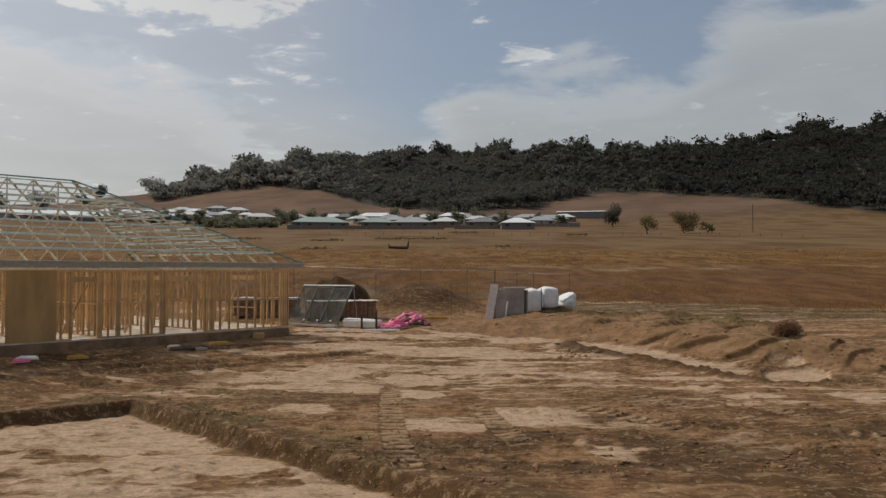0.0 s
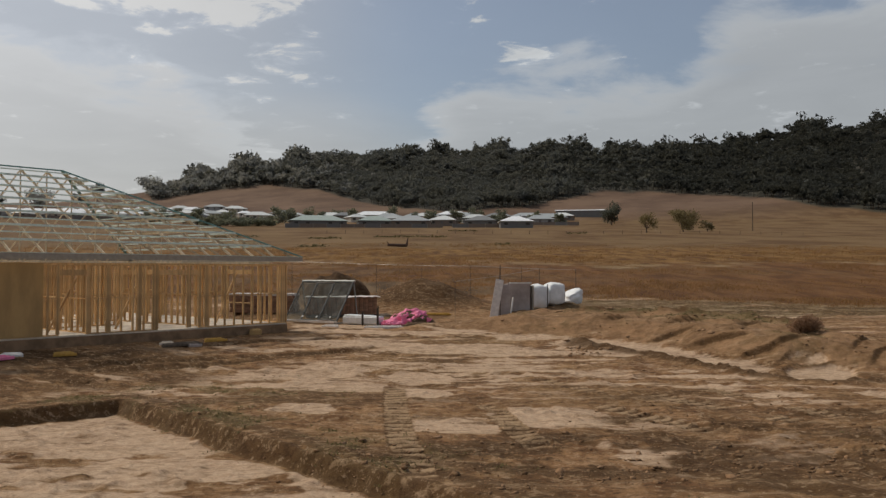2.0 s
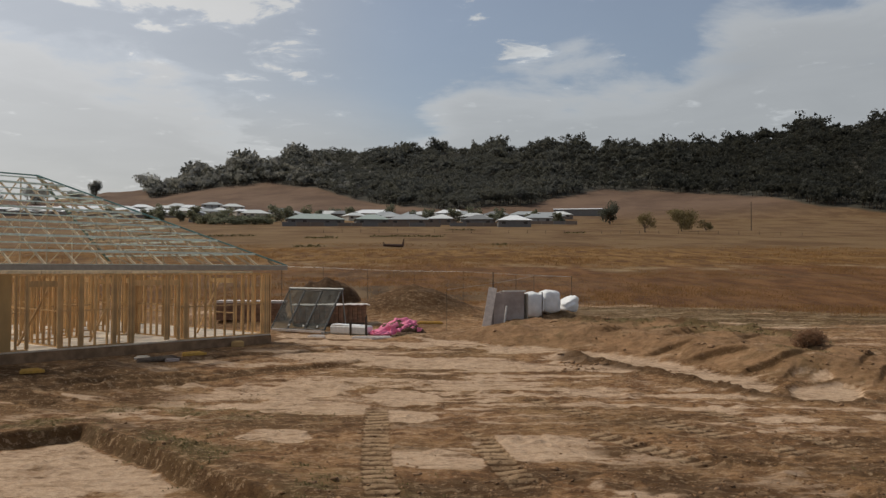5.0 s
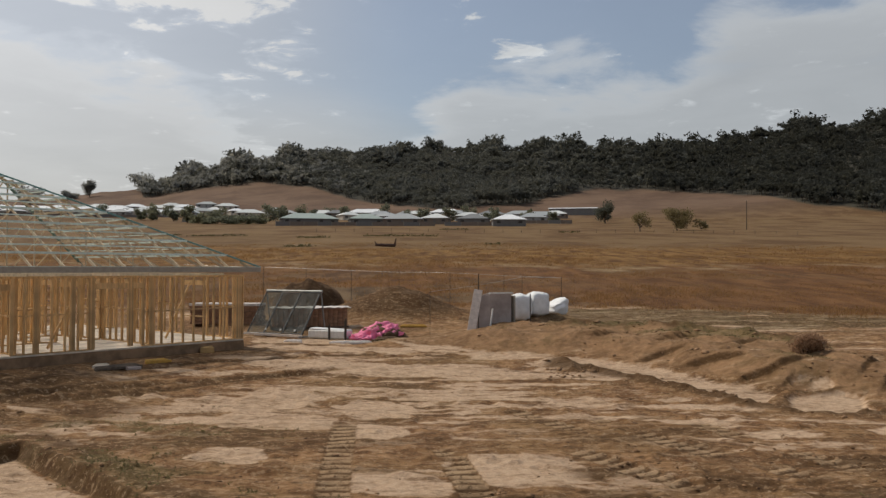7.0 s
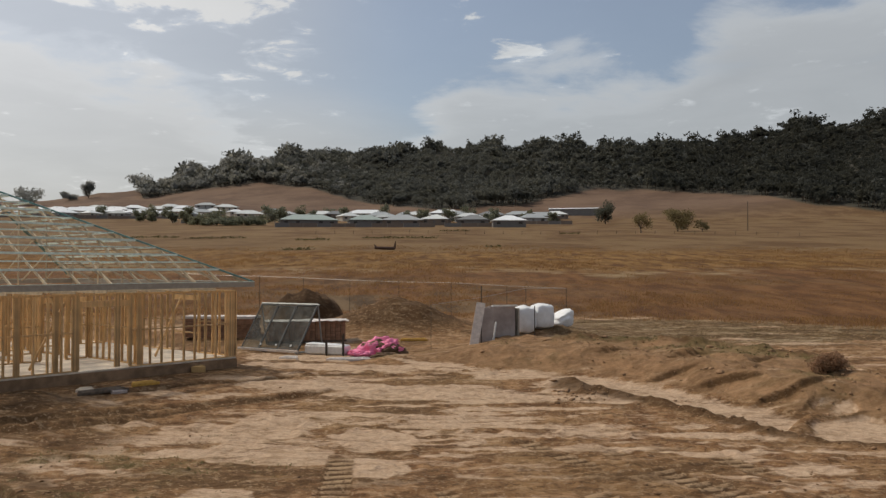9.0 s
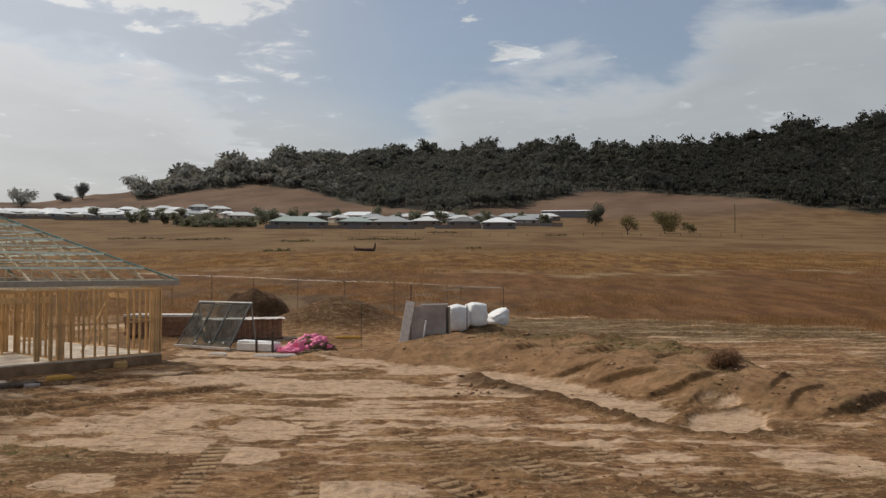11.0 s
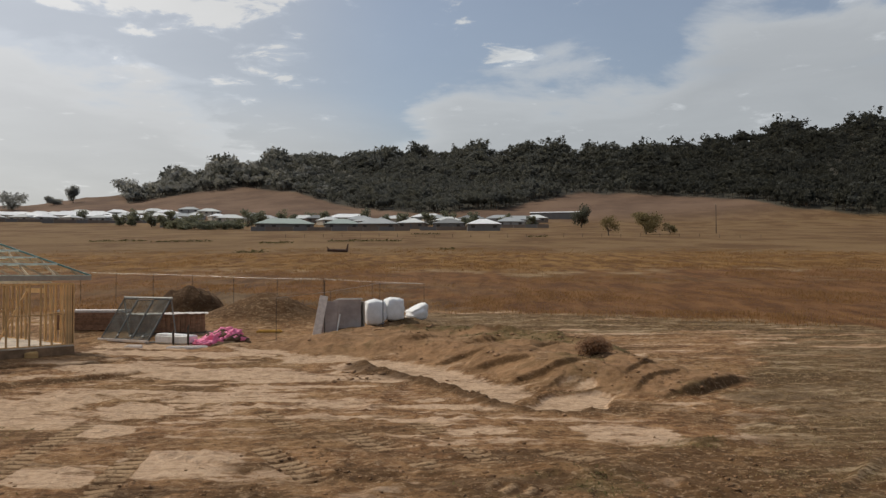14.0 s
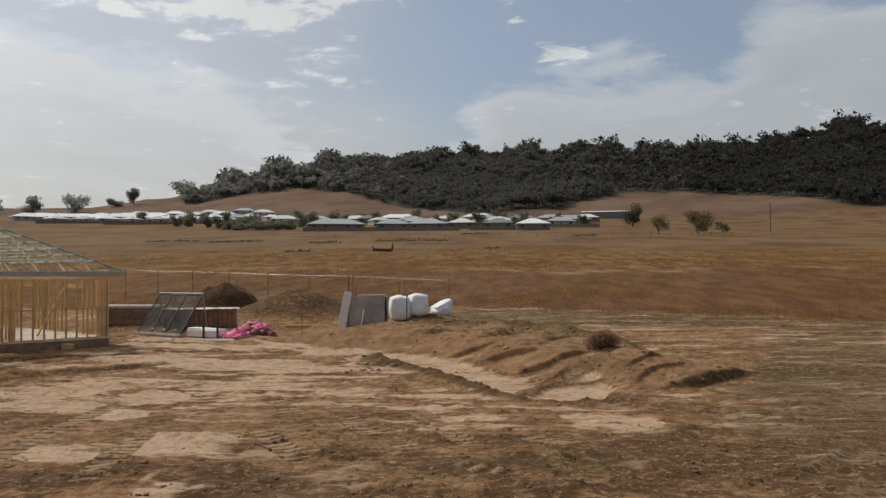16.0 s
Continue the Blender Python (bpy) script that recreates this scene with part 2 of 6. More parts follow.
def land(x, y):
    """Height of the ground and the masks of its surfaces: pale clay, damp clay with painted shade, dry grass, wood
    litter, track.
    """
    x, y = np.asarray(x, float), np.asarray(y, float)
    z = base(x, y)
    az, r = polar(x, y)
    near = 1 - ss(70, 120, r)
    u, v = house_axes(x, y)
    off = np.hypot(np.maximum(np.maximum(u, -24 - u), 0), np.maximum(np.maximum(-v, v - 16), 0))
    open_ground = ss(0.0, 0.6, off)
    # the spoil bank with its dozer furrows
    s, w = bank_axes(x, y)
    rough = fbm(x * 0.9, y * 0.9, 3, 4) - 0.5
    fine = fbm(x * 2.6, y * 2.6, 12, 2) - 0.5
    into, along = side_of(x, y, FOOT)
    into = into + 0.25 * rough
    inside, along_scarp = side_of(x, y, SCARP)
    inside = inside + 0.10 * rough + 0.06 * fine
    back = 9.0 - 4.2 * ss(10.0, 18.0, s)
    ends = ss(-3.0, 1.5, s) * ss(-0.02, 0.26, inside) * (1 - ss(-2.0, 0.0, w - back)) * (1 - ss(18.2, 19.4, s + 0.4 * rough))
    body = ss(-0.05, 1.9, into) * ends
    onbank = ss(-0.1, 0.35, into) * ends
    z = z + body * (0.58 - 0.20 * ss(13.0, 17.5, s) + 0.28 * rough + 0.11 * fine)
    brow = ss(-0.4, 0.6, along_scarp) * (1 - ss(4.6, 5.6, along_scarp))
    z = z + 0.07 * np.exp(-((inside - 0.3) / 0.55) ** 2) * brow * ends * (0.9 + 0.6 * rough)
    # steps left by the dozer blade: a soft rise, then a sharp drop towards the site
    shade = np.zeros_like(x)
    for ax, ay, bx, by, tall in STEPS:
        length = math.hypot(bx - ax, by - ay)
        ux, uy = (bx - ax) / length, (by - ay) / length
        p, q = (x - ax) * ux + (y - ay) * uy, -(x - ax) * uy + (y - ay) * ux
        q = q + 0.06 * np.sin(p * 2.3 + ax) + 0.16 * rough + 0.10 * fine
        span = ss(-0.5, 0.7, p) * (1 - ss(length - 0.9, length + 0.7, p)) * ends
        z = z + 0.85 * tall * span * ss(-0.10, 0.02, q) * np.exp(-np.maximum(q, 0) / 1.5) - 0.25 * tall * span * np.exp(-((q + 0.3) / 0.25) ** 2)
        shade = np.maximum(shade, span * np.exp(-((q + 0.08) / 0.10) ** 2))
    # pale silty channel between the foot and a pushed-up lip, ending in a bowl
    beyond, along_lip = side_of(x, y, LIP)
    beyond = beyond + 0.16 * rough
    channel = ss(0.0, 0.3, beyond) * (1 - ss(-0.35, 0.10, into + 0.1 * rough)) * ss(0.3, 2.2, s) * (1 - ss(15.9, 16.5, s + 0.8 * rough))
    # a low sill parts the channel from the bowl; a silty tongue runs down into the bowl
    sill = (x - 10.3) * 0.80 - (y - 28.8) * 0.60 + 0.35 * rough
    channel = channel * (1 - ss(-0.25, -0.05, sill))
    bowl = ss(1.12, 0.88, np.hypot((x - 12.05) / 1.4, (y - 28.95 - 0.35 * (x - 12.2)) / 1.55) + 0.5 * rough + 0.2 * fine)
    tongue = ss(1.15, 0.8, np.hypot((x - 12.6 - 0.4 * fine) / 0.52, (y - 31.25) / 0.42) + 1.1 * rough)
    shelf = np.exp(-((y - 30.55 - 0.25 * (x - 12.2) - 0.5 * rough) / 0.13) ** 2) * ss(11.2, 11.6, x) * (1 - ss(13.2, 13.6, x))
    channel = np.maximum(channel, np.maximum(bowl, tongue * (1 - shade))) * (1 - shelf)
    channel = channel * (1 - 0.35 * tongue)
    z = z - 0.12 * channel - 0.03 * tongue + 0.05 * np.exp(-((sill - 0.12) / 0.2) ** 2) * ss(-0.3, 0.2, beyond) * (1 - ss(-0.35, 0.10, into)) * (1 - bowl)
    raw = np.minimum(hump(x, y, 12.4, 28.4, 2.9, 2.7, 2.0), 1.0) * (1 - channel)
    crest = np.exp(-((w - 6.0 - rough) / 0.9) ** 2) * ss(1.0, 4.0, s) * (1 - ss(13.5, 16.0, s))
    z = z + 0.30 * crest * np.clip(0.7 + 2.2 * (fbm(x * 0.8, y * 0.8, 16, 4) - 0.5), 0, 1.6)
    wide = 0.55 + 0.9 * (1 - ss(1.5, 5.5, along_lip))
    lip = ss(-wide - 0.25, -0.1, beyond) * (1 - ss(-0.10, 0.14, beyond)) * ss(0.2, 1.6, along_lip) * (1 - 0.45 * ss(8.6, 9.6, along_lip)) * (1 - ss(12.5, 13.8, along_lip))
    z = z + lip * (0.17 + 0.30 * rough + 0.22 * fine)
    # edge of an old rut
    ru, rv = (x - 13.0) * 0.815 + (y - 17.4) * 0.580, -(x - 13.0) * 0.580 + (y - 17.4) * 0.815
    rut = np.exp(-((rv + 0.35 * np.sin(ru * 0.8) - 0.3 * rough) / 0.16) ** 2) * ss(0, 1.0, ru) * (1 - ss(5.0, 6.2, ru))
    z = z + 0.11 * rut
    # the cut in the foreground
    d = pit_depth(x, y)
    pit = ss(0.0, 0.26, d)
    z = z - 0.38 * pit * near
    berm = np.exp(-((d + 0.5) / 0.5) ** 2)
    z = z + 0.05 * berm * near * (0.6 + rough)
    # wheel ruts curving past the slab
    ruts = np.zeros_like(x)
    for line in RUTS:
        d_rut, run = side_of(x, y, line)
        d_rut = d_rut + 0.12 * rough
        here = ss(0.0, 1.5, run) * (1 - ss(9.5, 12.0, run))
        ruts = np.maximum(ruts, here * np.exp(-(d_rut / 0.16) ** 2))
        z = z + here * (0.05 * np.exp(-((d_rut - 0.28) / 0.14) ** 2) - 0.05 * np.exp(-(d_rut / 0.14) ** 2))
    # loose heaps
    for h in ((11.2, 20.4, 2.2, 1.3, 0.28, 0.3), (14.7, 23.0, 1.5, 0.6, 0.22, 0.35), (17.2, 19.0, 2.4, 0.5, 0.18, 0.5), (9.4, 17.2, 2.6, 0.8, 0.2, -0.1),
              (5.0, 35.0, 1.6, 0.7, 0.22, -0.3), (-0.7, 40.3, 1.5, 0.8, 0.32, 0.1), (2.2, 36.6, 2.0, 0.5, 0.12, -0.1), (6.2, 47.4, 3.2, 2.2, 0.62, 0.05), (17.0, 24.6, 0.7, 0.5, 0.12, 0.0)):
        z = z + hump(x, y, *h) * (0.75 + 0.9 * rough)
    # the two soil heaps behind the site
    z = z + 1.5 * np.clip(1 - (((x + 6.8) / 2.15) ** 2 + ((y - 54.5) / 1.9) ** 2), 0, 1) ** 0.62 * (1 + 0.3 * rough + 0.25 * (fbm(x * 2.2, y * 2.2, 14, 2) - 0.5))
    z = z + hump(x, y, -1.4, 50.5, 3.6, 2.3, 1.45, -0.1) * (1 + 0.35 * rough)
    # field: starts behind the site and to the right of it
    edge = 52.5 - 0.33 * np.maximum(x - 8, 0) + 2.2 * (fbm(x * 0.12, y * 0.12, 31, 3) - 0.5)
    grass = ss(0, 5, y - edge + 3 * (fbm(x * 0.8, y * 0.8, 33, 3) - 0.5))
    stubble = ss(0, 4, x - (17.0 + 0.35 * (y - 33)) + 3 * (fbm(x * 0.4, y * 0.4, 35, 3) - 0.5)) * ss(12, 20, y)
    strip = ss(43.5, 46.5, y + 2 * rough) * (1 - ss(52.0, 55.0, y + 3 * rough)) * ss(4.0, 8.0, x)
    stubble = np.maximum(stubble, strip)
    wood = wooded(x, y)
    deep, cleat = tracks(x, y)
    clay = near * open_ground * (1 - grass)
    lumpy = 1 - np.clip(channel + deep, 0, 1)
    knobs = lumpy * ss(0.5, 0.75, fbm(x * 2.3, y * 2.3, 92, 2)) * ss(0.45, 0.6, fbm(x * 0.4, y * 0.6, 93, 3))
    z = z + 0.05 * knobs * near * open_ground * (1 - grass)
    churned = (1 - ss(21.0, 25.0, y + 3 * rough)) * ss(2.0, 4.5, x) * (0.45 + 0.55 * ss(0.4, 0.6, fbm(x * 0.8, y * 1.2, 72, 4)))
    trodden = np.minimum(hump(x, y, 2.6, 17.3, 4.4, 2.4, 1.7), 1.0) * ss(0.3, 0.5, fbm(x * 0.9, y * 0.9, 97, 4))
    churned = np.maximum(churned, trodden)
    rank = np.minimum(hump(x, y, -11.5, 28.0, 5.5, 3.6, 1.4), 1.0) * ss(0.34, 0.52, fbm(x * 0.5, y * 1.1, 98, 4))
    churned = np.maximum(churned, 0.85 * rank)
    deep, cleat = deep * clay * (1 - body), cleat * clay * (1 - body)
    z = z - 0.05 * deep + 0.07 * cleat
    z = z + clay * (1 - 0.5 * stubble) * (0.08 * (fbm(x * 0.35, y * 0.35, 50, 3) - 0.5) + (0.05 + 0.12 * np.clip(churned, 0, 1)) * (fbm(x * 1.7, y * 1.7, 51, 3) - 0.5) + 0.05 * (fbm(x * 3.6, y * 3.6, 53, 2) - 0.5) * (1 - 0.8 * deep)) * (1 - 0.8 * channel)
    z = z + grass * near * 0.12 * (fbm(x * 1.2, y * 1.2, 52, 3) - 0.5)
    # pale, scraped patches drawn out across the view
    q = fbm(x * 0.24 + 3, y * 0.42, 60, 5) - 0.12 * rough
    streaky = fbm(x * 0.9, y * 1.9, 64, 4)
    pale = ss(0.56, 0.64, q) * ss(0.36, 0.56, streaky)
    scraped = np.exp(-((x - 1.5) / 8.0) ** 2 - ((y - 31.0) / 7.0) ** 2)
    pale = np.maximum(pale, scraped * ss(0.44, 0.58, fbm(x * 0.42, y * 2.0, 66, 5)))
    for cx, cy, rx, ry in PALE:
        e = np.abs((x - cx) / rx) ** 3 + np.abs((y - cy + 0.2 * (x - cx)) / ry) ** 3
        pale = np.maximum(pale, ss(1.35, 0.75, e + 2.2 * (streaky - 0.5) + 1.6 * (q - 0.5)))
    pale = pale * (1 - 0.85 * deep) * (1 - onbank) * (1 - 0.8 * raw)
    crust = ss(0.50, 0.60, fbm(x * 0.22, y * 1.5, 67, 5)) * ss(11.0, 16.0, x) * ss(33.0, 38.0, y) * (1 - ss(50.0, 53.0, y))
    stubble = stubble * (1 - 0.7 * crust)
    pale = np.maximum(pale, 0.45 * crust * (1 - body))
    pale = np.maximum(pale, channel)
    pale = np.maximum(pale, pit * ss(0.35, 0.5, fbm(x * 0.5, y * 0.8, 63, 4)) * ss(0.28, 0.5, d))
    damp_shade = 0.75 * ss(0.47, 0.70, fbm(x * 0.3 + 9, y * 0.5, 70, 5)) * (1 - pale)
    # drops of the steps and the shelf: shade put into the colour
    damp_shade = np.maximum(damp_shade * (1 - 0.7 * onbank), np.maximum(1.15 * shade, 0.9 * shelf))
    moist = hump(x, y, 16.2, 26.0, 3.6, 2.6, 1.1) * ss(0.36, 0.58, fbm(x * 0.5, y * 0.8, 75, 4))
    damp_shade = np.maximum(damp_shade, 0.75 * np.minimum(moist, 1.0))
    # cut end of the bank: its shaded face painted dark
    damp_shade = np.maximum(damp_shade, 1.2 * brow * ss(-0.25, -0.02, inside) * (1 - ss(0.10, 0.32, inside)))
    # berm and cut wall drawn dark; lip dark as earth plus painted shade
    damp_shade = np.maximum(damp_shade, np.maximum(np.maximum(berm * 0.9, 1.3 * ss(-0.12, 0.02, d) * (1 - ss(0.20, 0.36, d))) * near, lip * 1.5))
    damp_shade = np.maximum(damp_shade, churned)
    pale = pale * (1 - 0.8 * churned)
    # ground along the front of the slab drawn darker
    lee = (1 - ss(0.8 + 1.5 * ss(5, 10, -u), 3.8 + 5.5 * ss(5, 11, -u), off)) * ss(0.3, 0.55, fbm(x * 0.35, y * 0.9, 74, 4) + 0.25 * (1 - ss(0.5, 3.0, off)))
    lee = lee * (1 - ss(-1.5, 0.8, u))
    damp_shade = np.maximum(np.maximum(damp_shade, lee * 0.9), np.maximum(0.9 * rut, crest * ss(0.38, 0.50, fbm(x * 0.8, y * 0.8, 16, 4))))
    # wheel ruts drawn darker along the groove
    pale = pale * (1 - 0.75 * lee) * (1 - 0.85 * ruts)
    damp_shade = np.maximum(damp_shade, 0.95 * ruts)
    for cx, cy, rx, ry in ((-9.9, 30.9, 1.2, 0.5), (-7.7, 32.6, 1.0, 0.4), (-6.2, 35.2, 1.2, 0.6)):
        pale = np.maximum(pale, 0.8 * ss(1.4, 0.6, ((x - cx) / rx) ** 2 + ((y - cy) / ry) ** 2 + 2.4 * (streaky - 0.5)))
    dark_heap = np.minimum(hump(x, y, -6.8, 54.5, 2.6, 2.4, 2.2), 1.0)
    damp_shade = np.maximum(damp_shade, dark_heap)
    brown_heap = np.minimum(hump(x, y, -1.4, 50.5, 4.4, 3.0, 1.8, -0.1), 1.0)
    damp_shade = np.maximum(damp_shade, 0.85 * brown_heap)
    clumps = hump(x, y, 14.0, 22.6, 1.6, 0.8, 0.9) + hump(x, y, 10.4, 18.8, 2.2, 1.1, 0.8) + hump(x, y, 18.2, 24.4, 0.8, 0.6, 0.8) + hump(x, y, 16.0, 18.2, 1.8, 0.5, 0.6)
    clumps = clumps * ss(0.35, 0.55, fbm(x * 1.3, y * 1.3, 99, 4))
    heap = np.minimum(brown_heap + dark_heap, 1.0)
    grass = grass * (1 - heap)
    weed = np.clip(0.75 * body * ss(0.46, 0.62, fbm(x * 0.45, y * 0.45, 88, 4)) + np.exp(-((d + 0.9) / 0.8) ** 2) * near + hump(x, y, -2.4, 40.6, 1.6, 0.6, 1.2) + hump(x, y, -6.3, 25.2, 2.8, 1.8, 1.0) + hump(x, y, 10.4, 18.9, 1.8, 1.0, 1.0) + hump(x, y, 18.2, 24.4, 0.7, 0.7, 1.0) + hump(x, y, 14.0, 22.6, 1.3, 0.7, 0.8) + 0.7 * crest, 0, 1) * clay * ss(0.42, 0.6, fbm(x * 0.8, y * 1.1, 84, 4))
    lumps = np.clip(1.2 * lip + 0.3 * berm * near + 0.4 * churned + 0.6 * body * ss(0.45, 0.6, fbm(x * 0.7, y * 0.7, 86, 3)) + 0.5 * heap, 0, 1)
    worn = np.exp(-((x + 4) / 15.0) ** 2) * (1 - ss(62, 100, y)) * ss(0.38, 0.55, fbm(x * 0.15, y * 0.2, 95, 4))
    z = hill(x, y, z)
    # topsoil mask: dark heaps and clumps, plus painted shade on the lip
    return z, dict(pale=pale * clay, damp_shade=damp_shade * clay, grass=grass, stubble=stubble * clay * (1 - body) * (1 - 0.6 * np.minimum(moist, 1.0)) * (1 - 0.6 * np.clip(churned, 0, 1)), topsoil_shade=np.clip(np.maximum(np.maximum(dark_heap, 0.3 * brown_heap), np.maximum(np.maximum(0.7 * clumps, 0.45 * lip), 0.40 * trodden * clay)) * (0.75 + 0.9 * rough), 0, 1), wood=wood, track=deep, cleat=cleat, weed=weed, lumps=lumps, worn=worn, bank=np.maximum(onbank, lip) * clay)


def height(x, y):
    return float(land(np.array([x], float), np.array([y], float))[0][0])

# ---- materials ----
def material(name, colour, rough=0.8, metal=0.0, scale=6.0, vary=0.25, fine=40.0, bump=0.15, tint=None, stretch=(1, 1, 1), spec=0.3, each=0.0):
    """A weathered surface: broad stains, fine grain and relief, at real size."""
    m = bpy.data.materials.new(name)
    m.use_nodes = True
    tree = m.node_tree
    shader = tree.nodes["Principled BSDF"]
    co = tree.nodes.new("ShaderNodeTexCoord")
    mp = node(tree, "ShaderNodeMapping", Vector=co.outputs["Object"], Scale=stretch)
    a = node(tree, "ShaderNodeTexNoise", Vector=mp.outputs[0], Scale=scale, Detail=4.0, Roughness=0.6)
    b = node(tree, "ShaderNodeTexNoise", Vector=mp.outputs[0], Scale=fine, Detail=3.0, Roughness=0.6)
    dark = tuple(c * (1 - vary) for c in colour)
    light = tint or tuple(min(1, c * (1 + vary)) for c in colour)
    col = mixc(tree, ramp(tree, a.outputs[0], 0.3, 0.7), dark, light)
    col = mixc(tree, mth(tree, "MULTIPLY", b.outputs[0], vary), col, tuple(c * 0.55 for c in colour))
    if each:
        info = tree.nodes.new("ShaderNodeObjectInfo")
        hsv = tree.nodes.new("ShaderNodeHueSaturation")
        tree.links.new(mth(tree, "ADD", 1 - each, mth(tree, "MULTIPLY", info.outputs["Random"], 2 * each)), hsv.inputs["Value"])
        tree.links.new(col, hsv.inputs["Color"])
        col = hsv.outputs[0]
    tree.links.new(col, shader.inputs["Base Color"])
    tree.links.new(mth(tree, "ADD", rough - 0.08, mth(tree, "MULTIPLY", b.outputs[0], 0.16)), shader.inputs["Roughness"])
    shader.inputs["Metallic"].default_value = metal
    shader.inputs["Specular IOR Level"].default_value = spec
    if bump:
        bp = node(tree, "ShaderNodeBump", Height=b.outputs[0], Strength=bump, Distance=0.02)
        tree.links.new(bp.outputs[0], shader.inputs["Normal"])
    return m


def leafy(name, colour, spread=0.35, thin=0.4, soft=0.0):
    """Foliage: every leaf or blade its own shade; soft turns the leaves' shading towards the crown's."""
    m = bpy.data.materials.new(name)
    m.use_nodes = True
    tree = m.node_tree
    shader = tree.nodes["Principled BSDF"]
    geo = tree.nodes.new("ShaderNodeNewGeometry")
    col = mixc(tree, geo.outputs["Random Per Island"], tuple(c * (1 - spread) for c in colour), tuple(c * (1 + spread) for c in colour))
    pos = node(tree, "ShaderNodeTexNoise", Vector=geo.outputs["Position"], Scale=0.05, Detail=2.0)
    col = mixc(tree, ramp(tree, pos.outputs[0], 0.35, 0.65), col, tuple(c * k for c, k in zip(colour, (1.05, 1.0, 0.88))))
    tree.links.new(col, shader.inputs["Base Color"])
    shader.inputs["Roughness"].default_value = 0.75
    shader.inputs["Specular IOR Level"].default_value = 0.15
    through_leaf = node(tree, "ShaderNodeBsdfTranslucent", Color=col)
    if soft:
        bent = node(tree, "ShaderNodeMix", Factor=soft)
        bent.data_type = "VECTOR"
        tree.links.new(geo.outputs["Normal"], bent.inputs[4])
        bent.inputs[5].default_value = (0.0, -0.45, 0.9)
        unit = tree.nodes.new("ShaderNodeVectorMath")
        unit.operation = "NORMALIZE"
        tree.links.new(bent.outputs[1], unit.inputs[0])
        tree.links.new(unit.outputs[0], shader.inputs["Normal"])
    both = node(tree, "ShaderNodeMixShader", Fac=thin)
    tree.links.new(shader.outputs[0], both.inputs[1])
    tree.links.new(through_leaf.outputs[0], both.inputs[2])
    tree.links.new(both.outputs[0], tree.nodes["Material Output"].inputs[0])
    return m


def crumb_material(name, colour):
    """Crumbs of earth: every lump its own shade, with a gritty surface."""
    m = bpy.data.materials.new(name)
    m.use_nodes = True
    tree = m.node_tree
    shader = tree.nodes["Principled BSDF"]
    geo = tree.nodes.new("ShaderNodeNewGeometry")
    grit = node(tree, "ShaderNodeTexNoise", Vector=geo.outputs["Position"], Scale=30.0, Detail=3.0)
    col = mixc(tree, geo.outputs["Random Per Island"], tuple(c * 0.6 for c in colour), tuple(c * 1.35 for c in colour))
    col = mixc(tree, mth(tree, "MULTIPLY", grit.outputs[0], 0.5), col, tuple(c * 0.5 for c in colour))
    tree.links.new(col, shader.inputs["Base Color"])
    shader.inputs["Roughness"].default_value = 0.95
    shader.inputs["Specular IOR Level"].default_value = 0.1
    tree.links.new(node(tree, "ShaderNodeBump", Height=grit.outputs[0], Strength=0.6, Distance=0.03).outputs[0], shader.inputs["Normal"])
    return m


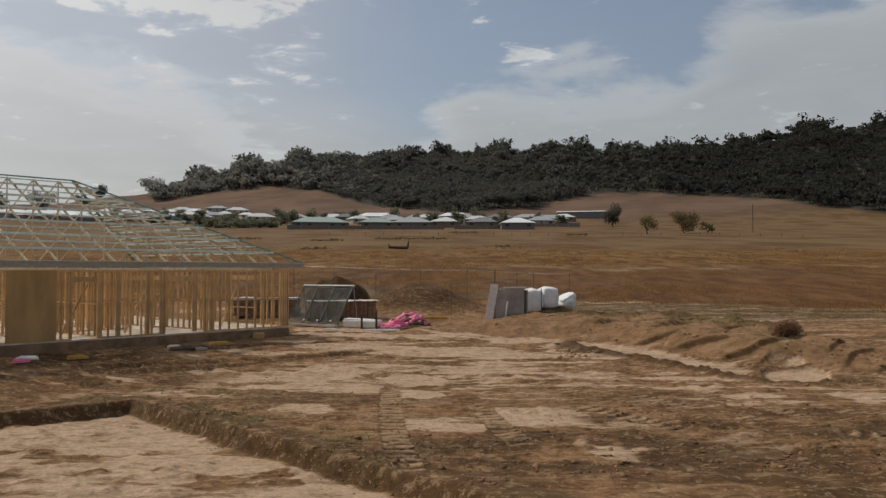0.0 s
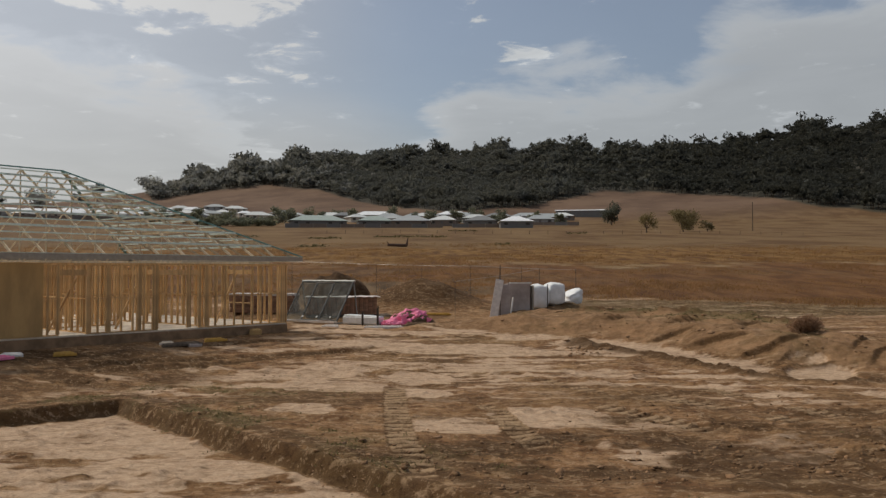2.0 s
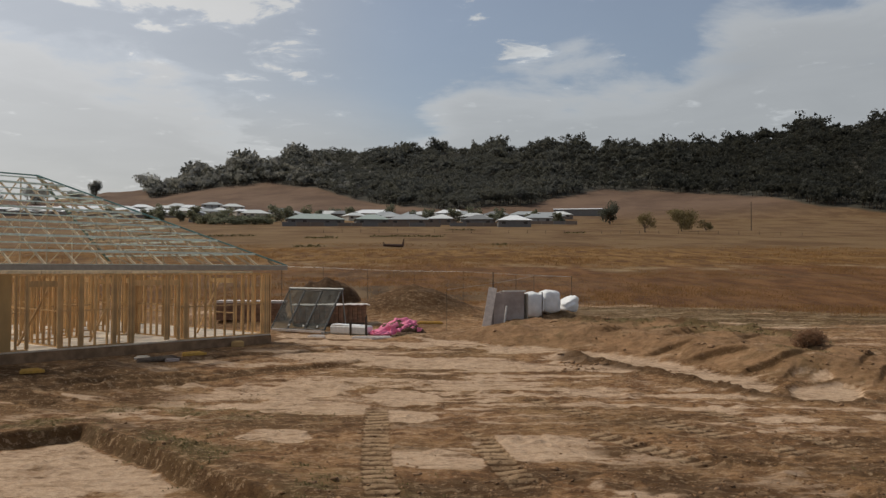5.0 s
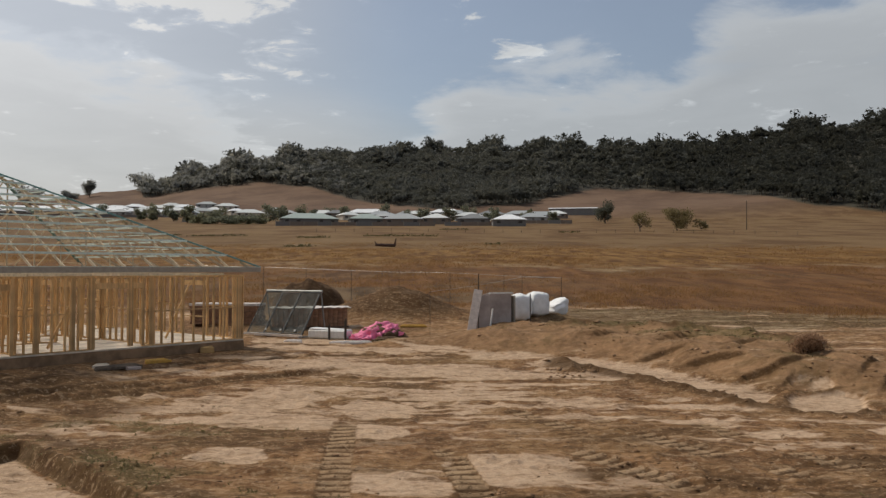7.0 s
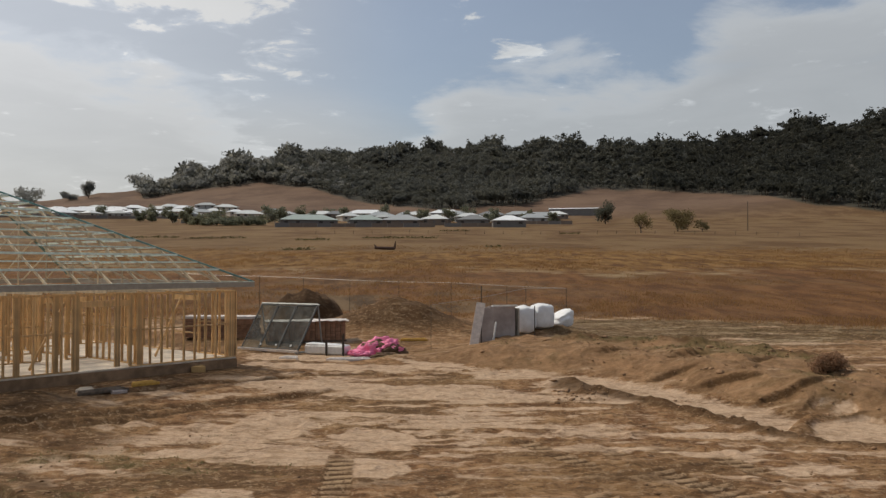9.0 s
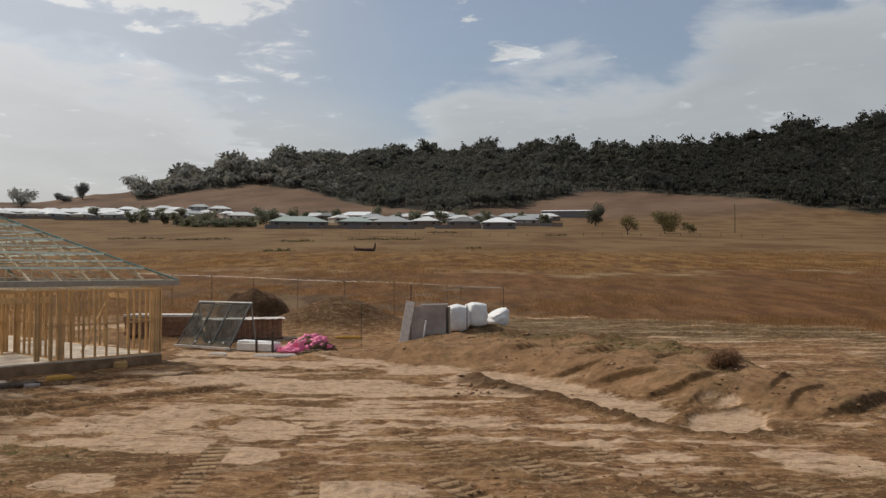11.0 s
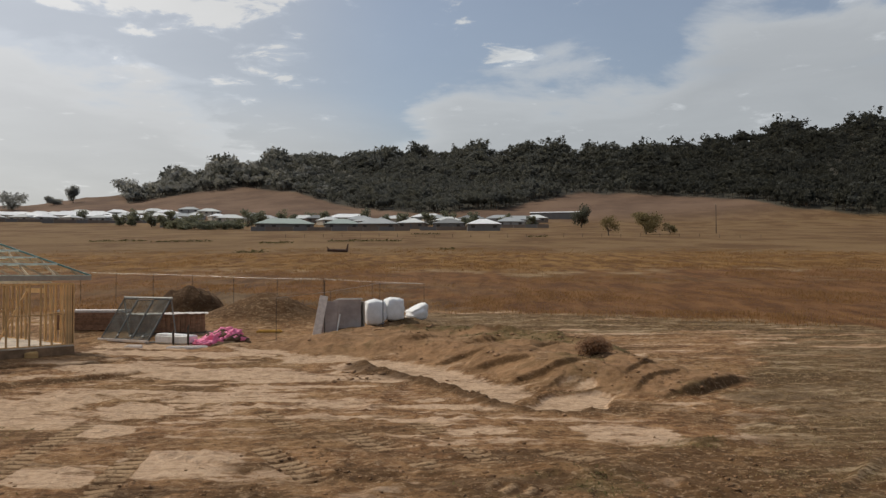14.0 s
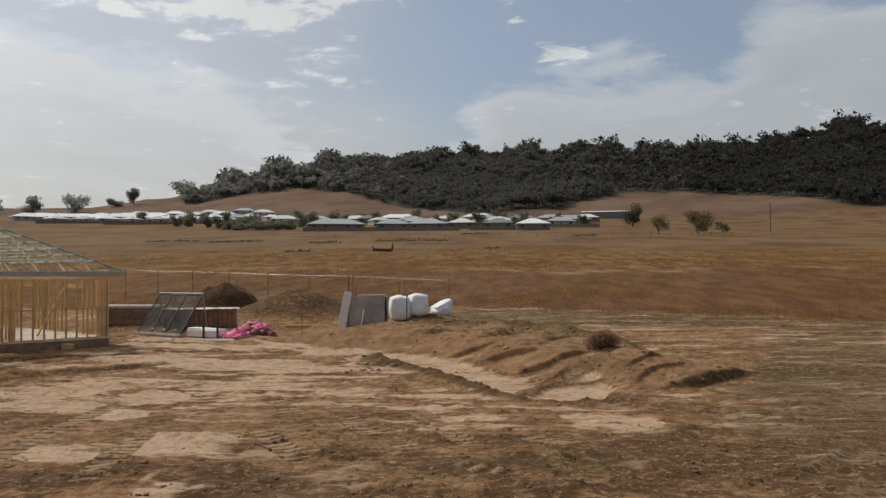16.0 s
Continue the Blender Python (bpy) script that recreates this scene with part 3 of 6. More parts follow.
def ground_material():
    m = bpy.data.materials.new("clay_and_dry_grass")
    m.use_nodes = True
    tree = m.node_tree
    shader = tree.nodes["Principled BSDF"]
    geo = tree.nodes.new("ShaderNodeNewGeometry")
    pos = geo.outputs["Position"]

    def mask(name):
        n = tree.nodes.new("ShaderNodeAttribute")
        n.attribute_name = name
        return n.outputs["Fac"]

    def noise_at(scale, detail=5.0, rough=0.6, stretch=(1, 1, 1), dist=0.0):
        mp = node(tree, "ShaderNodeMapping", Vector=pos, Scale=stretch)
        return node(tree, "ShaderNodeTexNoise", Vector=mp.outputs[0], Scale=scale, Detail=detail, Roughness=rough, Distortion=dist).outputs[0]

    n_big, n_mid = noise_at(0.22, 4), noise_at(1.3, 6, 0.65, dist=0.4)
    n_fine, n_grit = noise_at(6.0, 6, 0.7), noise_at(28.0, 4, 0.7)
    streak = noise_at(0.9, 6, 0.65, (0.45, 1.5, 1), 0.5)
    # bare clay
    col = mixc(tree, ramp(tree, n_mid, 0.32, 0.68), (0.160, 0.075, 0.033), (0.400, 0.232, 0.120))
    col = mixc(tree, mth(tree, "MULTIPLY", ramp(tree, n_big, 0.4, 0.7), 0.55), col, (0.285, 0.178, 0.086))
    col = mixc(tree, mth(tree, "MULTIPLY", ramp(tree, streak, 0.52, 0.66), 0.55), col, (0.480, 0.330, 0.202))
    col = mixc(tree, mth(tree, "MULTIPLY", ramp(tree, streak, 0.46, 0.34), 0.6), col, (0.118, 0.065, 0.032))
    col = mixc(tree, mth(tree, "MULTIPLY", mask("bank"), 0.55), col, mixc(tree, ramp(tree, n_mid, 0.35, 0.65), (0.250, 0.158, 0.088), (0.365, 0.222, 0.132)))
    wobble = mth(tree, "MULTIPLY", mth(tree, "SUBTRACT", n_fine, 0.5), 0.9)
    ragged = mth(tree, "ADD", wobble, mth(tree, "MULTIPLY", mth(tree, "SUBTRACT", streak, 0.5), 3.0))
    pale = ramp(tree, mth(tree, "ADD", mask("pale"), ragged), 0.22, 0.88)
    col = mixc(tree, mth(tree, "MULTIPLY", pale, 0.85), col, mixc(tree, ramp(tree, n_fine, 0.2, 0.75), (0.53, 0.360, 0.244), (0.775, 0.588, 0.440)))
    scuff = noise_at(2.4, 6, 0.72, (0.6, 1.3, 1), 0.6)
    col = mixc(tree, mth(tree, "MULTIPLY", mth(tree, "MULTIPLY", ramp(tree, scuff, 0.50, 0.40), pale), 0.55), col, mixc(tree, n_fine, (0.20, 0.120, 0.064), (0.36, 0.235, 0.140)))
    # dark clay: damp patches, and shade painted on steps, scarp and lip
    damp_shade = ramp(tree, mth(tree, "ADD", mask("damp_shade"), wobble), 0.25, 0.9)
    col = mixc(tree, mth(tree, "MULTIPLY", damp_shade, 0.85), col, mixc(tree, n_fine, (0.062, 0.033, 0.015), (0.165, 0.092, 0.041)))
    stub = ramp(tree, mth(tree, "ADD", mask("stubble"), wobble), 0.3, 0.7)
    drawn = noise_at(1.1, 7, 0.72, (0.3, 1.5, 1), 0.5)
    stub_col = mixc(tree, ramp(tree, mth(tree, "ADD", mth(tree, "MULTIPLY", drawn, 0.65), mth(tree, "MULTIPLY", n_fine, 0.35)), 0.38, 0.62), (0.072, 0.045, 0.021), (0.232, 0.152, 0.076))
    stub_col = mixc(tree, mth(tree, "MULTIPLY", ramp(tree, noise_at(0.5, 5, 0.7), 0.48, 0.60), 0.65), stub_col, (0.105, 0.070, 0.032))
    stub_col = mixc(tree, mth(tree, "MULTIPLY", ramp(tree, drawn, 0.535, 0.60), 0.8), stub_col, (0.44, 0.345, 0.235))
    col = mixc(tree, mth(tree, "MULTIPLY", stub, 0.85), col, stub_col)
    col = mixc(tree, mth(tree, "MULTIPLY", mask("weed"), 0.55), col, mixc(tree, n_fine, (0.10, 0.085, 0.035), (0.22, 0.185, 0.085)))
    # track colour follows the tread relief: raised bars pale, grooves dark
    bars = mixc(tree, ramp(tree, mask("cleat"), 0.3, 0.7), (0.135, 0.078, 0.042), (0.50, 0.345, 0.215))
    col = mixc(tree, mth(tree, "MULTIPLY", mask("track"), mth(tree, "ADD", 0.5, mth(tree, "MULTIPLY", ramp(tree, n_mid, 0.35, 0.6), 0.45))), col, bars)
    clean = mth(tree, "MULTIPLY", mth(tree, "SUBTRACT", 1.0, mth(tree, "MULTIPLY", pale, 0.65)), mth(tree, "SUBTRACT", 1.0, mth(tree, "MULTIPLY", mask("bank"), 0.65)))
    crumbs = noise_at(3.4, 7, 0.74, (0.7, 1.2, 1), 0.3)
    col = mixc(tree, mth(tree, "MULTIPLY", ramp(tree, crumbs, 0.46, 0.39), mth(tree, "MULTIPLY", clean, 0.65)), col, (0.085, 0.046, 0.022))
    col = mixc(tree, mth(tree, "MULTIPLY", ramp(tree, crumbs, 0.54, 0.61), mth(tree, "MULTIPLY", clean, 0.42)), col, (0.55, 0.385, 0.245))
    grains = noise_at(6.5, 4, 0.7, (1.0, 0.95, 1.1), 0.2)
    col = mixc(tree, mth(tree, "MULTIPLY", ramp(tree, grains, 0.44, 0.36), mth(tree, "MULTIPLY", clean, 0.60)), col, (0.070, 0.038, 0.019))
    col = mixc(tree, mth(tree, "MULTIPLY", ramp(tree, grains, 0.57, 0.65), mth(tree, "MULTIPLY", clean, 0.45)), col, (0.62, 0.455, 0.310))
    # dark topsoil, with part of the lip's painted shade
    col = mixc(tree, mth(tree, "MULTIPLY", mask("topsoil_shade"), 0.9), col, mixc(tree, n_fine, (0.024, 0.013, 0.007), (0.085, 0.047, 0.025)))
    # dry pasture: reddish near the site, straw-coloured farther out, in broken bands and patches
    sep = node(tree, "ShaderNodeSeparateXYZ", Vector=pos)
    band = noise_at(0.06, 6, 0.66, (1.0, 0.6, 1.0), 0.4)
    patch = noise_at(0.55, 6, 0.68, (1.0, 0.28, 1.0), 0.3)
    near_grass = mixc(tree, ramp(tree, patch, 0.36, 0.64), (0.115, 0.053, 0.022), (0.228, 0.113, 0.047))
    near_grass = mixc(tree, mth(tree, "MULTIPLY", ramp(tree, band, 0.55, 0.68), 0.6), near_grass, (0.150, 0.100, 0.052))
    near_grass = mixc(tree, mth(tree, "MULTIPLY", ramp(tree, noise_at(0.11, 6, 0.7, (0.5, 1.6, 1), 0.4), 0.60, 0.66), 0.7), near_grass, (0.290, 0.200, 0.112))
    near_grass = mixc(tree, mth(tree, "MULTIPLY", mask("worn"), 0.75), near_grass, mixc(tree, ramp(tree, patch, 0.35, 0.65), (0.085, 0.058, 0.034), (0.190, 0.142, 0.090)))
    far_grass = mixc(tree, ramp(tree, band, 0.36, 0.62), (0.135, 0.075, 0.034), (0.230, 0.149, 0.076))
    far_grass = mixc(tree, mth(tree, "MULTIPLY", ramp(tree, patch, 0.55, 0.70), 0.35), far_grass, (0.120, 0.066, 0.028))
    reach = mth(tree, "ADD", sep.outputs[1], mth(tree, "MULTIPLY", mth(tree, "SUBTRACT", band, 0.5), 46.0))
    ochre = mixc(tree, ramp(tree, patch, 0.36, 0.64), (0.110, 0.050, 0.017), (0.300, 0.172, 0.062))
    grass = mixc(tree, ramp(tree, reach, 94.0, 106.0), near_grass, ochre)
    pale_line = mth(tree, "MULTIPLY", ramp(tree, reach, 92.0, 97.0), ramp(tree, reach, 104.0, 98.0))
    grass = mixc(tree, mth(tree, "MULTIPLY", pale_line, ramp(tree, n_big, 0.45, 0.60)), grass, (0.33, 0.235, 0.140))
    grass = mixc(tree, ramp(tree, reach, 140.0, 156.0), grass, far_grass)
    grass = mixc(tree, mth(tree, "MULTIPLY", ramp(tree, n_mid, 0.5, 0.75), 0.3), grass, (0.223, 0.156, 0.082))
    hill_k = ramp(tree, sep.outputs[1], 520.0, 700.0)
    hill_grass = mixc(tree, ramp(tree, noise_at(0.014, 6, 0.65), 0.35, 0.65), (0.112, 0.070, 0.047), (0.185, 0.120, 0.080))
    grass = mixc(tree, hill_k, grass, hill_grass)
    col = mixc(tree, ramp(tree, mth(tree, "ADD", mask("grass"), mth(tree, "MULTIPLY", wobble, 0.7)), 0.3, 0.7), col, grass)
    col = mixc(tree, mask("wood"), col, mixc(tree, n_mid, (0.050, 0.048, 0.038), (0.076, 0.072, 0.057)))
    col = mixc(tree, mth(tree, "MULTIPLY", ramp(tree, n_grit, 0.52, 0.70), mth(tree, "SUBTRACT", 0.45, mth(tree, "MULTIPLY", mask("bank"), 0.3))), col, (0.059, 0.040, 0.022))
    col = mixc(tree, mth(tree, "SUBTRACT", 1.0, hill_k), col, (0.835, 0.815, 0.755), "MULTIPLY")
    tree.links.new(col, shader.inputs["Base Color"])
    shader.inputs["Roughness"].default_value = 0.92
    shader.inputs["Specular IOR Level"].default_value = 0.12
    relief = mth(tree, "ADD", mth(tree, "MULTIPLY", n_fine, 1.0), mth(tree, "MULTIPLY", n_grit, 0.35))
    bp = node(tree, "ShaderNodeBump", Height=relief, Strength=0.9, Distance=0.06)
    tree.links.new(bp.outputs[0], shader.inputs["Normal"])
    return m


PINE = material("fresh_pine", (0.60, 0.385, 0.182), 0.75, vary=0.22, scale=3, fine=30, stretch=(4, 4, 0.6), each=0.22)
TRUSS = material("truss_pine", (0.56, 0.465, 0.325), 0.75, vary=0.2, each=0.15)
STEEL = material("galvanised_steel", (0.68, 0.79, 0.73), 0.5, 0.1, vary=0.15, each=0.1)
TEAL = material("blue_coated_steel", (0.13, 0.25, 0.24), 0.45, 0.3, vary=0.15)
FASCIA = material("grey_fascia_steel", (0.36, 0.325, 0.27), 0.5, 0.2, vary=0.12)
CONCRETE = material("slab_concrete", (0.66, 0.57, 0.455), 0.9, vary=0.25, scale=1.5)
EDGE = material("slab_edge_concrete", (0.275, 0.175, 0.102), 0.95, vary=0.3, scale=2.0)
PLY = material("bracing_ply", (0.47, 0.30, 0.125), 0.7, vary=0.15, scale=2.0, fine=25, stretch=(1, 1, 0.3))
BARK = material("bark", (0.13, 0.10, 0.075), 0.95, vary=0.3)
GLASS = material("dark_glazing", (0.060, 0.055, 0.050), 0.5, 0.0, vary=0.3, bump=0.0, spec=0.2)
GALV = material("galvanised_rail", (0.29, 0.30, 0.285), 0.5, 0.4, vary=0.2)
SASH = material("dark_sash", (0.07, 0.07, 0.068), 0.6, 0.1, vary=0.2)
ALU = material("aluminium_frame", (0.27, 0.27, 0.26), 0.5, 0.4, vary=0.15)
BRICK = material("red_brown_brick", (0.27, 0.155, 0.095), 0.9, vary=0.3, each=0.2)
WHITE = material("white_sheet", (0.72, 0.71, 0.68), 0.6, vary=0.1)
WOVEN = material("woven_white_bag", (0.80, 0.80, 0.79), 0.75, vary=0.08, scale=3, fine=60)
PINK = material("pink_insulation_wrap", (0.88, 0.24, 0.40), 0.6, vary=0.12, scale=4)
BOARD = material("grey_board", (0.40, 0.34, 0.31), 0.85, vary=0.2, scale=1.5)
PALEBOARD = material("pale_board", (0.66, 0.60, 0.55), 0.8, vary=0.15)
YELLOW = material("yellow_timber", (0.50, 0.29, 0.06), 0.7, vary=0.15)
RUSTY = material("star_picket_steel", (0.10, 0.085, 0.07), 0.7, 0.5, vary=0.3)
WIRE = material("fence_wire", (0.42, 0.40, 0.37), 0.5, 0.6)
DEAD = material("grey_dead_wood", (0.10, 0.06, 0.045), 0.9, vary=0.3)
GUM = leafy("gum_leaves", (0.12, 0.125, 0.098), 0.2)
# distance haze put into the leaf colour: pale grey for the hazed trees
HAZED_GUM = leafy("hazed_gum_leaves", (0.29, 0.292, 0.272), 0.08, 0.35, 0.85)
OLIVE = leafy("dusty_olive_leaves", (0.20, 0.165, 0.085), 0.25, 0.45)
# middle and darkest steps of the same painted haze
WOODLAND = leafy("woodland_leaves", (0.128, 0.131, 0.114), 0.05, 0.3, 0.85)
UNHAZED_WOOD = leafy("unhazed_wood_leaves", (0.060, 0.062, 0.051), 0.05, 0.3, 0.85)
SHRUB = leafy("garden_shrub_leaves", (0.185, 0.195, 0.140), 0.25, 0.5)
DRYBUSH = leafy("dry_bush_twigs", (0.34, 0.215, 0.135), 0.2, 0.5)
TUSSOCK = leafy("dry_grass_blades", (0.30, 0.175, 0.078), 0.22, 0.5)
STUBBLE = leafy("stubble_blades", (0.27, 0.205, 0.11), 0.3, 0.5)
EARTH = material("dark_earth", (0.135, 0.085, 0.05), 0.95, vary=0.35, scale=5)
WEED = leafy("green_weeds", (0.150, 0.128, 0.058), 0.35)
LUMP = crumb_material("crumbled_earth", (0.25, 0.148, 0.080))
CLOD = crumb_material("clay_clods", (0.31, 0.19, 0.108))
SCRUB = leafy("olive_scrub", (0.11, 0.10, 0.05))
GROUND = ground_material()
ROOFS = [material("roof_" + n, c, 0.55, 0.0, vary=0.06, scale=1.0, bump=0.05, spec=0.4) for n, c in
         (("white", (0.80, 0.82, 0.82)), ("grey", (0.36, 0.38, 0.38)), ("green", (0.34, 0.40, 0.36)), ("pale", (0.60, 0.62, 0.60)), ("dark", (0.19, 0.195, 0.19)))]
WALLS = [material("render_" + n, c, 0.9, vary=0.08, scale=1.0, bump=0.05) for n, c in
         (("cream", (0.50, 0.45, 0.38)), ("brown", (0.20, 0.16, 0.13)), ("grey", (0.33, 0.33, 0.32)), ("dark", (0.17, 0.165, 0.16)))]


def tinted_glass():
    """Dark tinted sheet glass with dust on it."""
    m = bpy.data.materials.new("tinted_glass")
    m.use_nodes = True
    tree = m.node_tree
    shader = tree.nodes["Principled BSDF"]
    co = tree.nodes.new("ShaderNodeTexCoord")
    dust = node(tree, "ShaderNodeTexNoise", Vector=co.outputs["Object"], Scale=2.5, Detail=5.0, Roughness=0.65)
    tree.links.new(mixc(tree, ramp(tree, dust.outputs[0], 0.35, 0.7), (0.045, 0.048, 0.046), (0.17, 0.17, 0.16)), shader.inputs["Base Color"])
    shader.inputs["Roughness"].default_value = 0.5
    shader.inputs["Specular IOR Level"].default_value = 0.15
    clear = node(tree, "ShaderNodeBsdfTransparent", Color=(0.80, 0.83, 0.81, 1.0))
    both = node(tree, "ShaderNodeMixShader", Fac=mth(tree, "ADD", 0.02, mth(tree, "MULTIPLY", dust.outputs[0], 0.30)))
    tree.links.new(clear.outputs[0], both.inputs[1])
    tree.links.new(shader.outputs[0], both.inputs[2])
    tree.links.new(both.outputs[0], tree.nodes["Material Output"].inputs[0])
    return m


TINTED = tinted_glass()


# ---- building helpers ----
def part(name, bm, mat, parent=None, label=""):
    """Links a bmesh as one mesh object under a thing or a part."""
    me = bpy.data.meshes.new(name)
    bm.to_mesh(me)
    bm.free()
    me.materials.append(mat)
    ob = new(name, me)
    ob.parent = parent
    if label:
        ob["label"] = label
    return ob


def thing(name, m, label, category, group=""):
    ob = new(name)
    ob.empty_display_size = 0.2
    ob.matrix_world = m
    return tagged(ob, label, category, group)


def add_box(bm, lo, hi, m=None, bevel=0.0):
    made = bmesh.ops.create_cube(bm, size=1.0)["verts"]
    c, s = [(a + b) / 2 for a, b in zip(lo, hi)], [b - a for a, b in zip(lo, hi)]
    t = Matrix.LocRotScale(c, None, s)
    bmesh.ops.transform(bm, matrix=(m @ t) if m else t, verts=made)
    if bevel:
        edges = list({e for v in made for e in v.link_edges})
        bmesh.ops.bevel(bm, geom=edges, offset=bevel, segments=1, affect="EDGES")
    return bm


def add_beam(bm, p, q, w, h, up=(0, 0, 1)):
    p, q = Vector(p), Vector(q)
    d = q - p
    x = d.normalized()
    y = Vector(up).cross(x)
    if y.length < 1e-4:
        y = Vector((0, 1, 0))
    y.normalize()
    z = x.cross(y)
    m = Matrix((x, y, z)).transposed().to_4x4()
    m.translation = (p + q) / 2
    return add_box(bm, (-d.length / 2, -w / 2, -h / 2), (d.length / 2, w / 2, h / 2), m)


def add_tube(bm, p, q, r0, r1, sides=6):
    p, q = Vector(p), Vector(q)
    d = q - p
    m = d.to_track_quat("Z", "Y").to_matrix().to_4x4()
    m.translation = (p + q) / 2
    bmesh.ops.create_cone(bm, cap_ends=True, segments=sides, radius1=r0, radius2=r1, depth=d.length, matrix=m)
    return bm


def raw_mesh(name, verts, faces, mat, parent=None):
    me = bpy.data.meshes.new(name)
    verts, faces = np.asarray(verts, np.float32), np.asarray(faces, np.int32)
    me.vertices.add(len(verts))
    me.vertices.foreach_set("co", verts.ravel())
    k = faces.shape[1]
    me.loops.add(faces.size)
    me.loops.foreach_set("vertex_index", faces.ravel())
    me.polygons.add(len(faces))
    me.polygons.foreach_set("loop_start", np.arange(0, faces.size, k, dtype=np.int32))
    me.update(calc_edges=True)
    me.validate()
    me.materials.append(mat)
    ob = new(name, me)
    ob.parent = parent
    return ob


def blob(bm, centre, size, seed, rough=0.25, detail=3, flat=None):
    """A lumpy rounded body."""
    made = bmesh.ops.create_icosphere(bm, subdivisions=detail, radius=1.0)["verts"]
    for v in made:
        n = noise.fractal(v.co * 1.7 + Vector((seed * 3.1, seed, 0)), 0.8, 2.0, 3)
        v.co *= 1 + rough * n
        v.co = Vector((v.co.x * size[0], v.co.y * size[1], v.co.z * size[2])) + Vector(centre)
        if flat is not None:
            v.co.z = max(v.co.z, flat)
    return bm

# ---- ground sheet, out to the horizon ----
def build_ground():
    az = np.radians(np.r_[np.arange(-180, -44, 2.0), np.arange(-44, 44.01, 0.12), np.arange(46, 179, 2.0)])
    r = np.r_[0.005, np.linspace(0.3, 8, 28)[:-1], np.geomspace(8, 14, 40)[:-1], np.geomspace(14, 34, 400)[:-1], np.geomspace(34, 62, 150)[:-1], np.geomspace(62, 560, 150)[:-1],
              np.geomspace(560, 1150, 60)[:-1], np.geomspace(1150, 4600, 14)]
    cx, cy = 4.5, 3.0
    gx = cx + r[:, None] * np.sin(az)[None]
    gy = cy + r[:, None] * np.cos(az)[None]
    z, masks = land(gx.ravel(), gy.ravel())
    verts = np.stack([gx.ravel(), gy.ravel(), z], 1)
    nr, na = len(r), len(az)
    i, j = np.meshgrid(np.arange(nr - 1), np.arange(na), indexing="ij")
    jn = (j + 1) % na
    quads = np.stack([i * na + j, i * na + jn, (i + 1) * na + jn, (i + 1) * na + j], -1).reshape(-1, 4)[:, ::-1]
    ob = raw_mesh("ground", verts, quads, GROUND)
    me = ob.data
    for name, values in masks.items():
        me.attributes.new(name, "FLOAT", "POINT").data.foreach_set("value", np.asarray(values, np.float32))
    me.polygons.foreach_set("use_smooth", np.ones(len(me.polygons), bool))
    return tagged(ob, "bare scraped clay building ground running into dry grass pasture", "ground", kind="structure")


build_ground()

# ---- the house going up: slab, stud frames, trusses, battens ----
EAVE_OUT, EAVE_Z, PITCH = 0.45, 3.24, 0.508
PLATE = 2.93


def roof_z(u, v):
    """Underside of the battens above a place on the slab."""
    run = min(v + EAVE_OUT, SLAB_DEPTH + EAVE_OUT - v, EAVE_OUT - u, u + SLAB_LENGTH + EAVE_OUT)
    return EAVE_Z + PITCH * run


